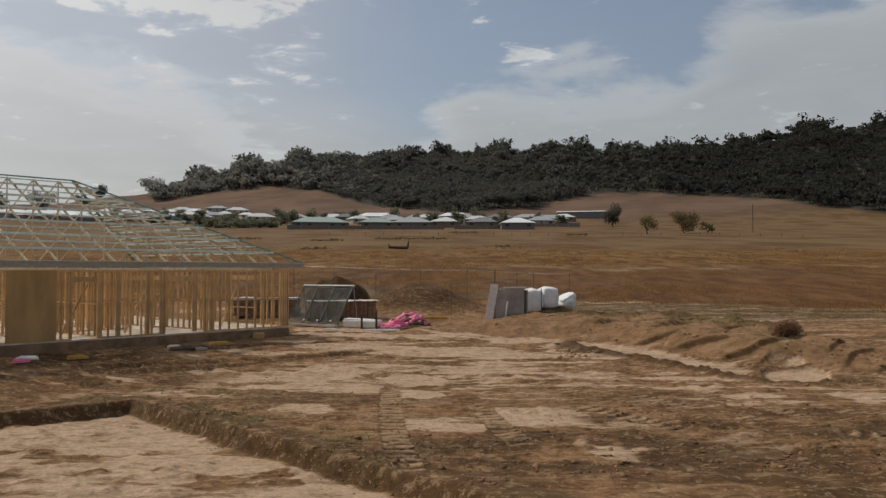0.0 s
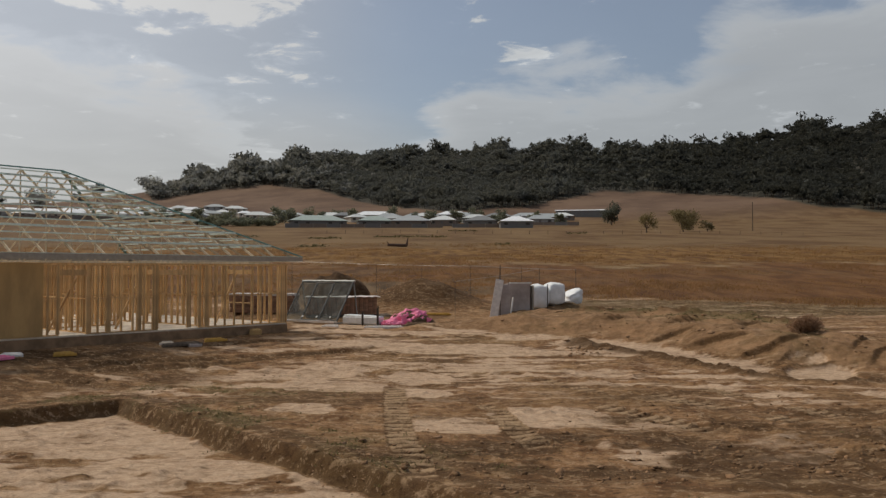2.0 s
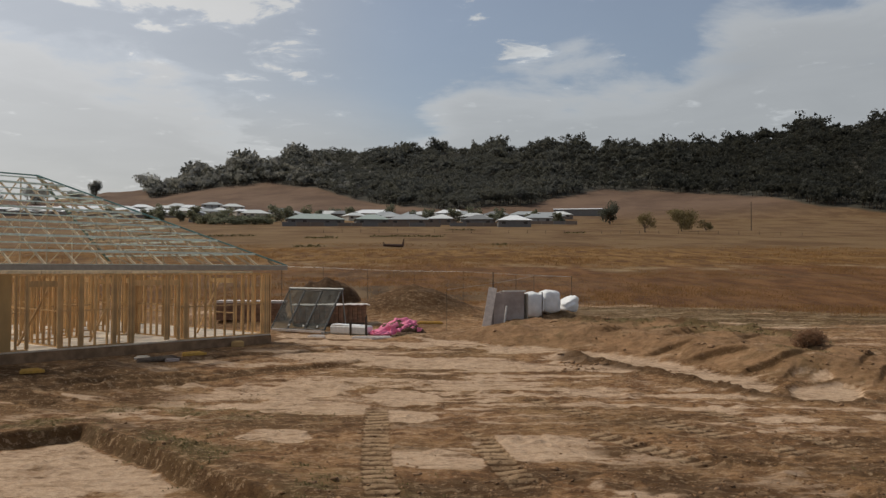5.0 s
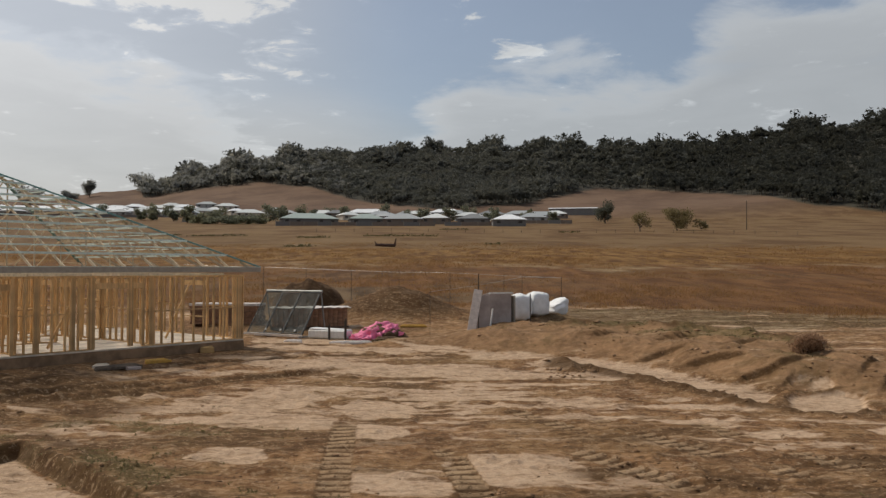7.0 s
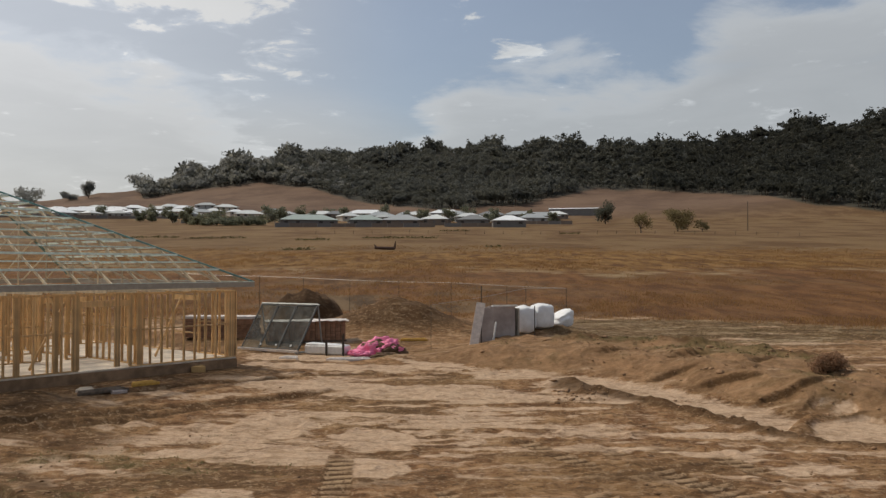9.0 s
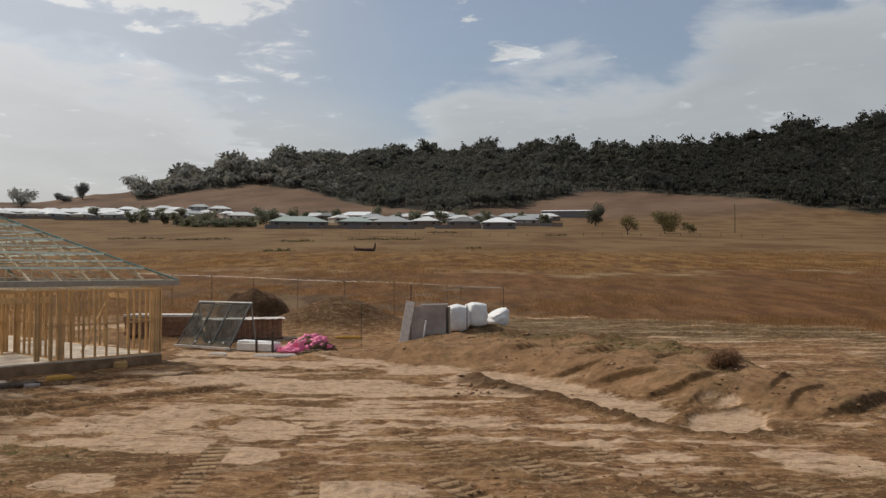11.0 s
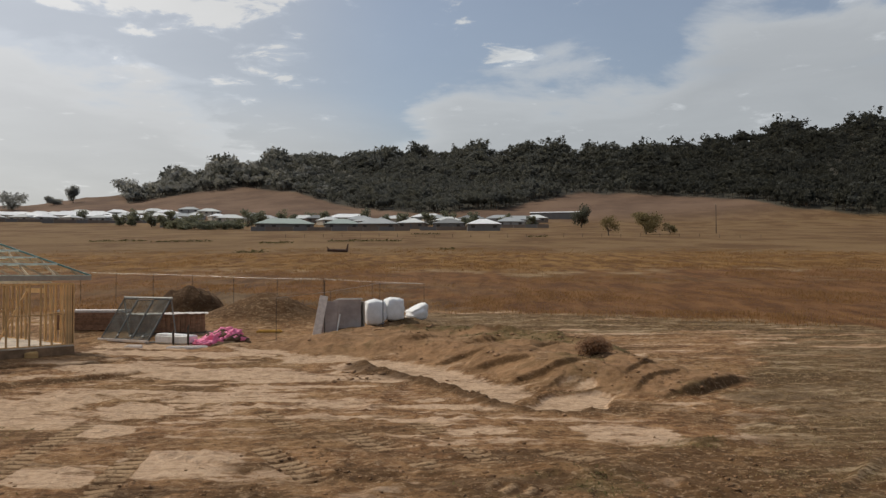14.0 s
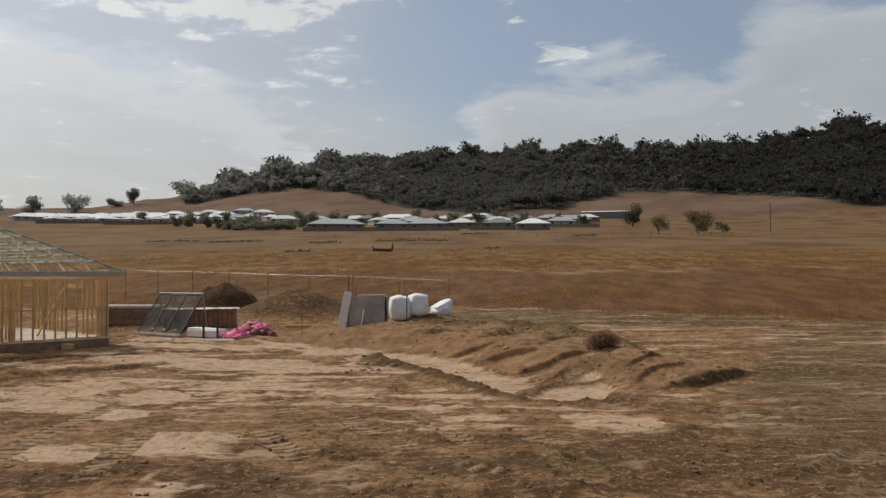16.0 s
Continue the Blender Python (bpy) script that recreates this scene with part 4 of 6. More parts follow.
def build_house():
    rng = random.Random(4)
    L, W = SLAB_LENGTH, SLAB_DEPTH
    house = thing("house_frame", pose(HOUSE[0], HOUSE[1], 0, 0, 0, math.degrees(math.atan2(ALONG[1], ALONG[0]))),
                  "unfinished pine house frame with bare roof trusses on a concrete slab", "house frame")
    bm = add_box(bmesh.new(), (-L, 0, 0.36), (0, W, SLAB_TOP), bevel=0.01)
    part("slab", bm, CONCRETE, house, "pale dusty concrete floor slab")
    bm = add_box(bmesh.new(), (-L - 0.02, -0.03, -0.25), (0.03, W + 0.02, 0.356), bevel=0.015)
    part("slab_edge", bm, EDGE, house, "dark grey slab edge beam")
    stud_mesh = {}

    def stud(u, v, along_u, z0=SLAB_TOP + 0.045, z1=PLATE - 0.045):
        key = (along_u, round(z0, 2), round(z1, 2))
        if key not in stud_mesh:
            a, b = (0.028, 0.045) if along_u else (0.045, 0.028)
            bm = add_box(bmesh.new(), (-a, -b, z0), (a, b, z1), bevel=0.003)
            stud_mesh[key] = part("stud", bm, PINE, house)
            ob = stud_mesh[key]
        else:
            ob = new("stud", stud_mesh[key].data)
            ob.parent = house
        ob.location = (u, v, 0)

    def wall(a, b, fixed, along_u, openings=(), step=0.45, doubled=True):
        """A stud wall from a to b along one axis, with plates, noggings and framed openings."""
        def at(s, z):
            return (s, fixed, z) if along_u else (fixed, s, z)
        low, s = [], a
        spans = sorted(openings)
        edges = [a] + [e for o in spans for e in o[:2]] + [b]
        for p, q in zip(edges[::2], edges[1::2]):
            if q - p > 0.1:
                part("bottom_plate", add_beam(bmesh.new(), at(p, SLAB_TOP + 0.0225), at(q, SLAB_TOP + 0.0225), 0.09, 0.045), PINE, house)
                part("nogging", add_beam(bmesh.new(), at(p, 1.68 + rng.uniform(-0.03, 0.03)), at(q, 1.68), 0.085, 0.045), PINE, house)
        part("top_plate", add_beam(bmesh.new(), at(a, PLATE - 0.0225), at(b, PLATE - 0.0225), 0.09, 0.07), PINE, house)
        n = max(1, round((b - a) / step))
        for k in range(n + 1):
            s = a + (b - a) * k / n
            if not any(o[0] - 0.05 < s < o[1] + 0.05 for o in spans):
                u, v, _ = at(s, 0)
                stud(u, v, along_u)
        for o in spans:
            for e in (o[0], o[0] - 0.05, o[1], o[1] + 0.05):
                u, v, _ = at(e, 0)
                stud(u, v, along_u)
            head = o[2]
            part("lintel", add_beam(bmesh.new(), at(o[0], head + 0.1), at(o[1], head + 0.1), 0.07, 0.2), PINE, house)
            if len(o) > 3:
                part("sill_trimmer", add_beam(bmesh.new(), at(o[0], o[3]), at(o[1], o[3]), 0.09, 0.045), PINE, house)

    wall(-L, 0, 0.05, True, [(-6.15, -4.35, 2.5), (-9.9, -8.9, 2.5), (-15.2, -12.6, 2.5, 1.2)])
    wall(-L, 0, W - 0.05, True, [(-4.6, -2.8, 2.5, 1.2), (-10, -7.5, 2.5), (-16.5, -14.5, 2.5, 1.3)], 0.6)
    wall(0.1, W - 0.1, -0.05, False, [(2.4, 4.2, 2.5, 1.2), (8.0, 9.8, 2.5, 1.1)])
    wall(0.1, W - 0.1, -L + 0.05, False, [(4, 6, 2.5, 1.2)])
    wall(-8.6, -3.9, 3.9, True, [(-5.6, -4.7, 2.5)])
    wall(-17.5, -9.9, 5.2, True, [(-12.0, -11.1, 2.5)])
    wall(-3.6, -0.1, 9.6, True, [(-2.2, -1.3, 2.5)])
    wall(-14.0, -4.0, 8.9, True, [(-7.5, -6.6, 2.5), (-12, -10.6, 2.5)])
    wall(-8.5, -4.2, 6.9, True, [(-6.6, -5.6, 2.5)])
    wall(4.0, 8.8, -6.3, False, [(6.0, 6.8, 2.5)])
    wall(0.2, 5.0, -10.8, False)
    wall(0.2, 5.5, -3.8, False, [(3.9, 4.8, 2.5)])
    wall(0.2, 8.8, -8.7, False, [(5.4, 6.3, 2.5)])
    wall(5.7, 13.2, -4.1, False, [(7.4, 8.3, 2.5)])
    wall(5.3, 13.2, -13.9, False, [(6.0, 7.2, 2.5)])
    # studs doubled up in the corner
    for off in (0.10, 0.155, 0.21, 0.265, 0.32):
        stud(-off, 0.05, True)
        stud(-0.05, off, False)
    # posts of three studs where loads come down
    for u in (-8.1, -6.9, -6.27, -4.8, -4.0):
        for off in (-0.06, 0.0, 0.06):
            stud(u + off, 0.05, True)
    # sheet brace nailed to the face of the front wall
    part("bracing_sheet", add_box(bmesh.new(), (-12.2, -0.012, SLAB_TOP + 0.01), (-10.45, 0.002, PLATE), bevel=0.002), PLY, house, "yellow-brown ply bracing sheet")
    # diagonal props
    for u, v in ((-7.2, 1.2), (-2.2, 2.0), (-9.6, 1.5)):
        part("prop", add_beam(bmesh.new(), (u, v, SLAB_TOP + 0.05), (u + 1.4, v + 0.5, 2.6), 0.035, 0.09), PINE, house)
    # trusses across the house
    u = -0.93
    while u > -L:
        flat = EAVE_Z + PITCH * min(EAVE_OUT - u, u + L + EAVE_OUT)
        ridge = EAVE_Z + PITCH * (W / 2 + EAVE_OUT)
        top = min(flat, ridge) - 0.06
        run = (top - EAVE_Z + 0.06) / PITCH - EAVE_OUT
        bm = bmesh.new()
        a, b = (u, -EAVE_OUT + 0.03, EAVE_Z - 0.06), (u, W + EAVE_OUT - 0.03, EAVE_Z - 0.06)
        p, q = (u, run, top), (u, W - run, top)
        add_beam(bm, a, p, 0.035, 0.09)
        add_beam(bm, b, q, 0.03, 0.05)
        if W - 2 * run > 0.2:
            add_beam(bm, p, q, 0.035, 0.09)
        add_beam(bm, (u, 0, PLATE + 0.05), (u, W, PLATE + 0.05), 0.035, 0.09)
        n = 2
        for k in range(1, n):
            v0 = W * k / n
            zt = min(roof_z(u, v0), top + 0.06) - 0.1
            add_beam(bm, (u, v0, PLATE + 0.1), (u, v0 + (0.0 if k % 2 else 0.9 if k < n / 2 else -0.9), max(zt, PLATE + 0.15)), 0.03, 0.05)
        part("truss", bm, TRUSS, house)
        u -= 1.07
    # jack rafters of the two hip ends
    for end, sign in ((0.0, -1), (-L, 1)):
        v = 0.1
        while v < W:
            run = min(v + EAVE_OUT, W + EAVE_OUT - v)
            z = EAVE_Z + PITCH * run - 0.06
            bm = add_beam(bmesh.new(), (end - sign * (EAVE_OUT - 0.03), v, EAVE_Z - 0.05), (end + sign * (run - EAVE_OUT), v, z), 0.035, 0.09)
            part("jack_rafter", bm, TRUSS, house)
            v += 1.65
    # steel battens up the front and end slopes; the back one is still bare
    k = 0
    while True:
        run = 0.92 + 0.545 * k
        if run > W / 2 + EAVE_OUT:
            break
        z = EAVE_Z + PITCH * run + 0.02
        i = run - EAVE_OUT
        for p, q in (((-L + i, i), (-i, i)), ((-i, i), (-i, W - i)), ((-L + i, i), (-L + i, W - i))):
            wide, deep = (0.10, 0.075) if k % 2 == 0 else (0.055, 0.045)
            part("batten", add_beam(bmesh.new(), (*p, z), (*q, z), wide, deep), STEEL, house)
        k += 1
    # ridge and hips
    i, z = W / 2, EAVE_Z + PITCH * (W / 2 + EAVE_OUT) + 0.04
    part("ridge_batten", add_beam(bmesh.new(), (-L + i, i, z), (-i, i, z), 0.08, 0.05), TEAL, house)
    for cu, cv, du, dv in ((0, 0, -1, 1), (0, W, -1, -1), (-L, 0, 1, 1), (-L, W, 1, -1)):
        part("hip_batten", add_beam(bmesh.new(), (cu - du * EAVE_OUT, cv - dv * EAVE_OUT, EAVE_Z + 0.02), (cu + du * i, cv + dv * i, z), 0.11, 0.06), TEAL, house)
    # fascia right round
    e = EAVE_OUT + 0.02
    for p, q in (((-L - e, -e), (e, -e)), ((-L - e, W + e), (e, W + e)), ((e, -e), (e, W + e)), ((-L - e, -e), (-L - e, W + e))):
        part("fascia", add_beam(bmesh.new(), (*p, EAVE_Z - 0.08), (*q, EAVE_Z - 0.08), 0.03, 0.19), FASCIA, house, "grey folded steel fascia")
        part("fascia_lip", add_beam(bmesh.new(), (*p, EAVE_Z + 0.025), (*q, EAVE_Z + 0.025), 0.05, 0.018), STEEL, house)


build_house()

# ---- trees, the wood on the hill, the far houses ----
def spot(az, r):
    """The place at a bearing (degrees from straight ahead) and distance."""
    return 5.5 + r * math.sin(radians(az)), 3.8 + r * math.cos(radians(az))


def leaf_cloud(rng, centres, radii, count, size):
    """Triangles scattered through lobes: leaves in clumps, with gaps between the lobes."""
    k = rng.integers(0, len(centres), count)
    d = rng.normal(size=(count, 3))
    d /= np.linalg.norm(d, axis=1)[:, None]
    p = centres[k] + d * radii[k] * (rng.random((count, 1)) ** 0.45)
    a, b = rng.normal(size=(count, 3)), rng.normal(size=(count, 3))
    a *= (size * (0.6 + 0.8 * rng.random((count, 1)))) / np.linalg.norm(a, axis=1)[:, None]
    b *= (size * (0.6 + 0.8 * rng.random((count, 1)))) / np.linalg.norm(b, axis=1)[:, None]
    return np.stack([p - a * 0.5, p + a * 0.5, p + b * 0.9], 1).reshape(-1, 3)


def make_tree(x, y, tall, wide, label, seed, leaves=900, leaf=0.45, mat=None, group="", bare=0.3, category="tree", name="gum_tree"):
    """A tapered trunk with forking limbs and a broken crown of leaf clumps."""
    rng = np.random.default_rng(seed)
    base_z = height(x, y)
    tree = thing(name, pose(x, y, base_z), label, category, group)
    bm = bmesh.new()
    fork = Vector((rng.uniform(-0.04, 0.04) * tall, 0, tall * (bare + 0.1)))
    add_tube(bm, (0, 0, -0.3), fork, 0.035 * tall, 0.022 * tall, 7)
    tips = []
    for k in range(7):
        a = k * 0.9 + rng.uniform(0, 0.5)
        reach, up = wide * rng.uniform(0.18, 0.40), tall * rng.uniform(bare + 0.22, 0.86)
        tip = Vector((math.cos(a) * reach, math.sin(a) * reach, up))
        mid = fork.lerp(tip, 0.55) + Vector((0, 0, -0.04 * tall))
        add_tube(bm, fork - Vector((0, 0, 0.02 * tall)), mid, 0.017 * tall, 0.011 * tall, 5)
        add_tube(bm, mid, tip, 0.011 * tall, 0.004 * tall, 5)
        tips += [tip, mid.lerp(tip, 0.5) + Vector(rng.normal(size=3)) * 0.05 * wide]
    part("trunk", bm, BARK, tree)
    centres = np.array([tuple(t) for t in tips])
    radii = np.stack([rng.uniform(0.2, 0.32, len(tips)) * wide, rng.uniform(0.2, 0.32, len(tips)) * wide,
                      rng.uniform(0.13, 0.22, len(tips)) * tall], 1)
    verts = leaf_cloud(rng, centres, radii, leaves, leaf)
    verts[:, 2] = np.maximum(verts[:, 2], 0.05 * tall)
    raw_mesh("crown", verts, np.arange(len(verts)).reshape(-1, 3), mat or GUM, tree)
    return tree


def build_wood():
    """The wood that covers the hill."""
    rng = np.random.default_rng(11)
    n = 34000
    az, r = rng.uniform(-24, 40, n), np.sqrt(rng.uniform(606 ** 2, 1110 ** 2, n))
    x, y = 5.5 + r * np.sin(np.radians(az)), 3.8 + r * np.cos(np.radians(az))
    keep = rng.random(n) < wooded(x, y) * 0.46
    x, y, r, az = x[keep], y[keep], r[keep], az[keep]
    z = land(x, y)[0]
    m = len(x)
    crowned = (rng.random(m) < 0.16) & (r > 960) & (az > -14)
    tall = rng.uniform(7, 13, m) * (0.6 + 0.8 * vnoise(x * 0.028, y * 0.028, 7) ** 1.5 + 0.4 * crowned)
    tall = tall * np.where(r > 985, 0.60 + 0.58 * ss(0.42, 0.62, fbm(az * 1.1, az * 0 + 0.4, 41, 3)), 1.0)
    tall = tall * np.where((r > 940) & (az < -3), 1.0 + 0.28 * (1 - ss(-8.0, -3.0, az)), 1.0)
    wide = tall * rng.uniform(0.65, 0.95, m) * (1 + 0.35 * crowned)
    per = 105
    lobes = 6
    lobe = rng.normal(size=(m, lobes, 3)) * np.array([0.22, 0.22, 0.13])
    lobe[..., 2] += 0.70
    k = rng.integers(0, lobes, (m, per))
    c = np.take_along_axis(lobe, k[..., None], 1)
    d = rng.normal(size=(m, per, 3))
    d /= np.linalg.norm(d, axis=2)[..., None]
    p = c + d * np.array([0.24, 0.24, 0.16]) * rng.random((m, per, 1)) ** 0.4
    p[..., :2] *= wide[:, None, None]
    p[..., 2] *= tall[:, None]
    p += np.stack([x, y, z], 1)[:, None]
    a, b = rng.normal(size=(m, per, 3)), rng.normal(size=(m, per, 3))
    size = (0.084 * tall)[:, None, None] * rng.uniform(0.6, 1.4, (m, per, 1))
    a *= size / np.linalg.norm(a, axis=2)[..., None]
    b *= size / np.linalg.norm(b, axis=2)[..., None]
    tri = np.stack([p - a, p + a, p + b * 1.6], 2).reshape(-1, 3)
    draw = rng.random(m)
    # leaf colour chosen by bearing, so haze is painted in, palest on the left
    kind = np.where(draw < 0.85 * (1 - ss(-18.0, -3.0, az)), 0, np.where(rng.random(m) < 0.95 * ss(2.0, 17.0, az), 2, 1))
    kind = np.repeat(kind, per)
    tri = tri.reshape(-1, 3, 3)
    for k, name, mat, label in ((1, "woodland", WOODLAND, "dark eucalyptus wood covering the hillside behind the plain"), (0, "hazed_woodland", HAZED_GUM, "gums along the low end of the hill, haze painted into their grey"),
                                (2, "unhazed_woodland", UNHAZED_WOOD, "dense wood on the high hillside, coloured very dark as free of haze")):
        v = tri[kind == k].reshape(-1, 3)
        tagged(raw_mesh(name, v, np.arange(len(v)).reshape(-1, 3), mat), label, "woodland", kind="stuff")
    # trunks
    t = np.array([[-1, 0, 0], [1, 0, 0], [0.3, 0, 1]])
    foot = np.stack([x, y, z - 0.5], 1)
    v = foot[:, None] + t[None] * np.stack([tall * 0.022, tall * 0.02, tall * 0.7], 1)[:, None]
    v2 = foot[:, None] + t[None][..., [1, 0, 2]] * np.stack([tall * 0.02, tall * 0.022, tall * 0.7], 1)[:, None]
    v = np.concatenate([v.reshape(-1, 3), v2.reshape(-1, 3)])
    tagged(raw_mesh("woodland_trunks", v, np.arange(len(v)).reshape(-1, 3), BARK), "grey trunks standing in the hillside wood", "tree trunks", kind="stuff")


def make_house(az, r, wide, deep, roof, wall_mat, turn=0.0, shed=False, tall=2.7, veranda=False):
    """A far bungalow: walls, hipped roof with eaves, windows, door."""
    x, y = spot(az, r)
    names = {0: "white", 1: "grey", 2: "grey-green", 3: "pale grey", 4: "dark grey"}
    label = f"{'long low shed' if shed else 'single-storey suburban house'} with a {names[roof]} {'low gable' if shed else 'hipped'} roof"
    h = thing("farm_shed" if shed else "bungalow", pose(x, y, height(x, y), 0, 0, turn - az), label, "shed" if shed else "house", "" if shed else "houses across the field")
    w, d = wide / 2, deep / 2
    part("wall", add_box(bmesh.new(), (-w, -d, -1.5), (w, d, tall), bevel=0.02), WALLS[wall_mat], h)
    bm = bmesh.new()
    e, rise = 0.6, (0.14 if shed else 0.40) * (d + 0.6)
    inset = 0.0 if shed else d + e
    ring = [bm.verts.new(p) for p in ((-w - e, -d - e, tall), (w + e, -d - e, tall), (w + e, d + e, tall), (-w - e, d + e, tall))]
    low = [bm.verts.new((v.co.x, v.co.y, tall - 0.18)) for v in ring]
    a, b = bm.verts.new((-w - e + inset, 0, tall + rise)), bm.verts.new((w + e - inset, 0, tall + rise))
    for f in ((ring[0], ring[1], b, a), (ring[2], ring[3], a, b), (ring[1], ring[2], b), (ring[3], ring[0], a), tuple(reversed(low))):
        bm.faces.new(f)
    for k in range(4):
        bm.faces.new((low[k], low[(k + 1) % 4], ring[(k + 1) % 4], ring[k]))
    bmesh.ops.recalc_face_normals(bm, faces=bm.faces)
    part("roof", bm, ROOFS[roof], h)
    if not shed:
        n = max(3, int(wide / 4.5))
        for k in range(n):
            u = -w + wide * (k + 0.5) / n
            if k == n // 2:
                part("door", add_box(bmesh.new(), (u - 0.5, -d - 0.05, 0.02), (u + 0.5, -d + 0.02, 2.1), bevel=0.01), WALLS[3], h)
                continue
            win = part("window", add_box(bmesh.new(), (u - 0.95, -d - 0.06, 0.85), (u + 0.95, -d + 0.02, 2.15), bevel=0.02), ALU, h)
            part("pane", add_box(bmesh.new(), (u - 0.87, -d - 0.075, 0.93), (u + 0.87, -d - 0.055, 2.07)), GLASS, win)
        part("chimney_flue", add_tube(bmesh.new(), (w * 0.3, d * 0.2, tall), (w * 0.3, d * 0.2, tall + rise + 0.5), 0.15, 0.15, 8), ROOFS[4], h)
    else:
        for k in range(4):
            u = -w + wide * (k + 0.5) / 4
            part("bay_door", add_box(bmesh.new(), (u - wide * 0.09, -d - 0.04, 0.02), (u + wide * 0.09, -d + 0.02, tall - 0.5), bevel=0.01), WALLS[3], h)


def build_distance():
    build_wood()
    # bearing, distance, width, depth, roof, wall, turn
    for row in ((-25.3, 712, 20, 12, 0, 2, -6), (-22.6, 715, 22, 12, 0, 0, 12), (-20.9, 708, 20, 12, 0, 2, 3), (-18.4, 715, 18, 12, 3, 0, -9), (-16.8, 705, 19, 12, 0, 2, 7), (-27.4, 690, 22, 12, 0, 0, -4), (-14.2, 700, 18, 12, 3, 0, 4),
                (-26.2, 655, 24, 12, 0, 0, 8), (-24.6, 640, 20, 12, 0, 2, -12), (-23.2, 665, 22, 13, 0, 0, 10), (-21.4, 640, 26, 13, 0, 2, -5),
                (-20.0, 625, 12, 10, 0, 0, 25), (-19.2, 655, 18, 12, 3, 2, 12), (-17.4, 650, 18, 12, 3, 0, -15), (-15.9, 640, 18, 11, 1, 0, 6),
                (-15.0, 655, 13, 10, 3, 2, -8), (-12.8, 610, 20, 13, 3, 0, 4), (-9.2, 385, 25, 12, 2, 3, 5), (-8.0, 590, 19, 12, 3, 1, -8), (-7.0, 560, 18, 11, 4, 1, 12),
                (-5.0, 620, 30, 14, 0, 0, 0), (-5.4, 382, 15, 11, 2, 3, 6), (-2.9, 376, 17, 12, 1, 1, -4), (-2.3, 600, 18, 12, 1, 2, 9), (-0.6, 410, 13, 11, 3, 1, -10), (0.3, 625, 24, 13, 0, 2, 0),
                (1.0, 560, 20, 12, 1, 0, 10), (1.9, 392, 14, 11, 4, 3, -6), (4.2, 368, 14, 11, 0, 3, 4), (5.3, 590, 22, 12, 1, 2, 0), (6.6, 520, 22, 12, 1, 1, 8),
                (-4.2, 520, 18, 12, 1, 2, 6), (-1.6, 545, 17, 11, 3, 0, -7), (1.7, 500, 16, 11, 3, 2, 5), (3.3, 540, 18, 12, 4, 0, -4), (5.9, 455, 15, 11, 1, 2, 9), (7.6, 560, 16, 11, 3, 1, -5), (-11.2, 640, 18, 12, 1, 0, 8),
                (-28.4, 640, 20, 12, 0, 2, 14), (-27.6, 735, 20, 12, 0, 0, -8), (-24.2, 745, 18, 12, 0, 2, 20), (-21.9, 750, 20, 12, 3, 0, -14), (-19.8, 742, 18, 12, 0, 2, 8), (-17.6, 748, 18, 12, 3, 0, 18), (-15.4, 735, 17, 11, 1, 2, -10),
                (-26.8, 600, 13, 9, 3, 2, 35), (-25.2, 590, 12, 9, 1, 0, -30), (-23.9, 605, 14, 10, 0, 2, 22), (-22.4, 595, 11, 8, 3, 0, 48), (-20.8, 590, 12, 9, 1, 2, -24), (-18.4, 610, 13, 9, 0, 0, 30),
                (-16.4, 600, 11, 9, 3, 2, -36), (-13.6, 640, 12, 9, 0, 0, 20), (-10.4, 560, 14, 10, 1, 2, -18), (-6.3, 520, 13, 9, 3, 0, 26), (-3.9, 480, 12, 9, 1, 2, -22)):
        make_house(*row)
    make_house(8.9, 640, 36, 11, 0, 3, -4, shed=True, tall=4.2)
    # steel panel fences between the houses and the paddock
    for az, r, long, turn in ((-24.5, 580, 70, 3), (-20.5, 560, 70, 4), (-14.5, 470, 44, -6), (-8.6, 372, 36, 3), (-3.4, 366, 34, -2), (1.6, 372, 22, 3), (6.6, 430, 30, -6)):
        x, y = spot(az, r)
        f = thing("panel_fence", pose(x, y, height(x, y), 0, 0, turn - az), "low dark steel panel fence along the back gardens", "fence", "garden fences")
        n = int(long / 6)
        for k in range(n):
            u = -long / 2 + long * k / n
            part("panel", add_box(bmesh.new(), (u, -0.03, -1.2), (u + long / n - 0.15, 0.03, 1.7)), WALLS[1 if k % 3 else 3], f)
            part("post", add_box(bmesh.new(), (u - 0.14, -0.06, -1.2), (u - 0.01, 0.06, 1.8)), FASCIA, f)
    # paddock trees
    make_tree(*spot(10.75, 440), 12.0, 10.5, "dense dark-leaved gum tree beside the far shed", 1, 2400, 0.8, bare=0.12)
    make_tree(*spot(12.68, 283), 7.4, 6.4, "thin half-bare olive-brown tree in the paddock", 2, 1700, 0.36, OLIVE, bare=0.1)
    make_tree(*spot(15.1, 303), 8.2, 10.6, "broad spreading olive-brown tree shading the paddock", 3, 3600, 0.5, OLIVE, bare=0.1)
    make_tree(*spot(16.6, 305), 4.2, 5.0, "small bushy tree at the edge of the shade", 4, 900, 0.4, OLIVE, bare=0.05)
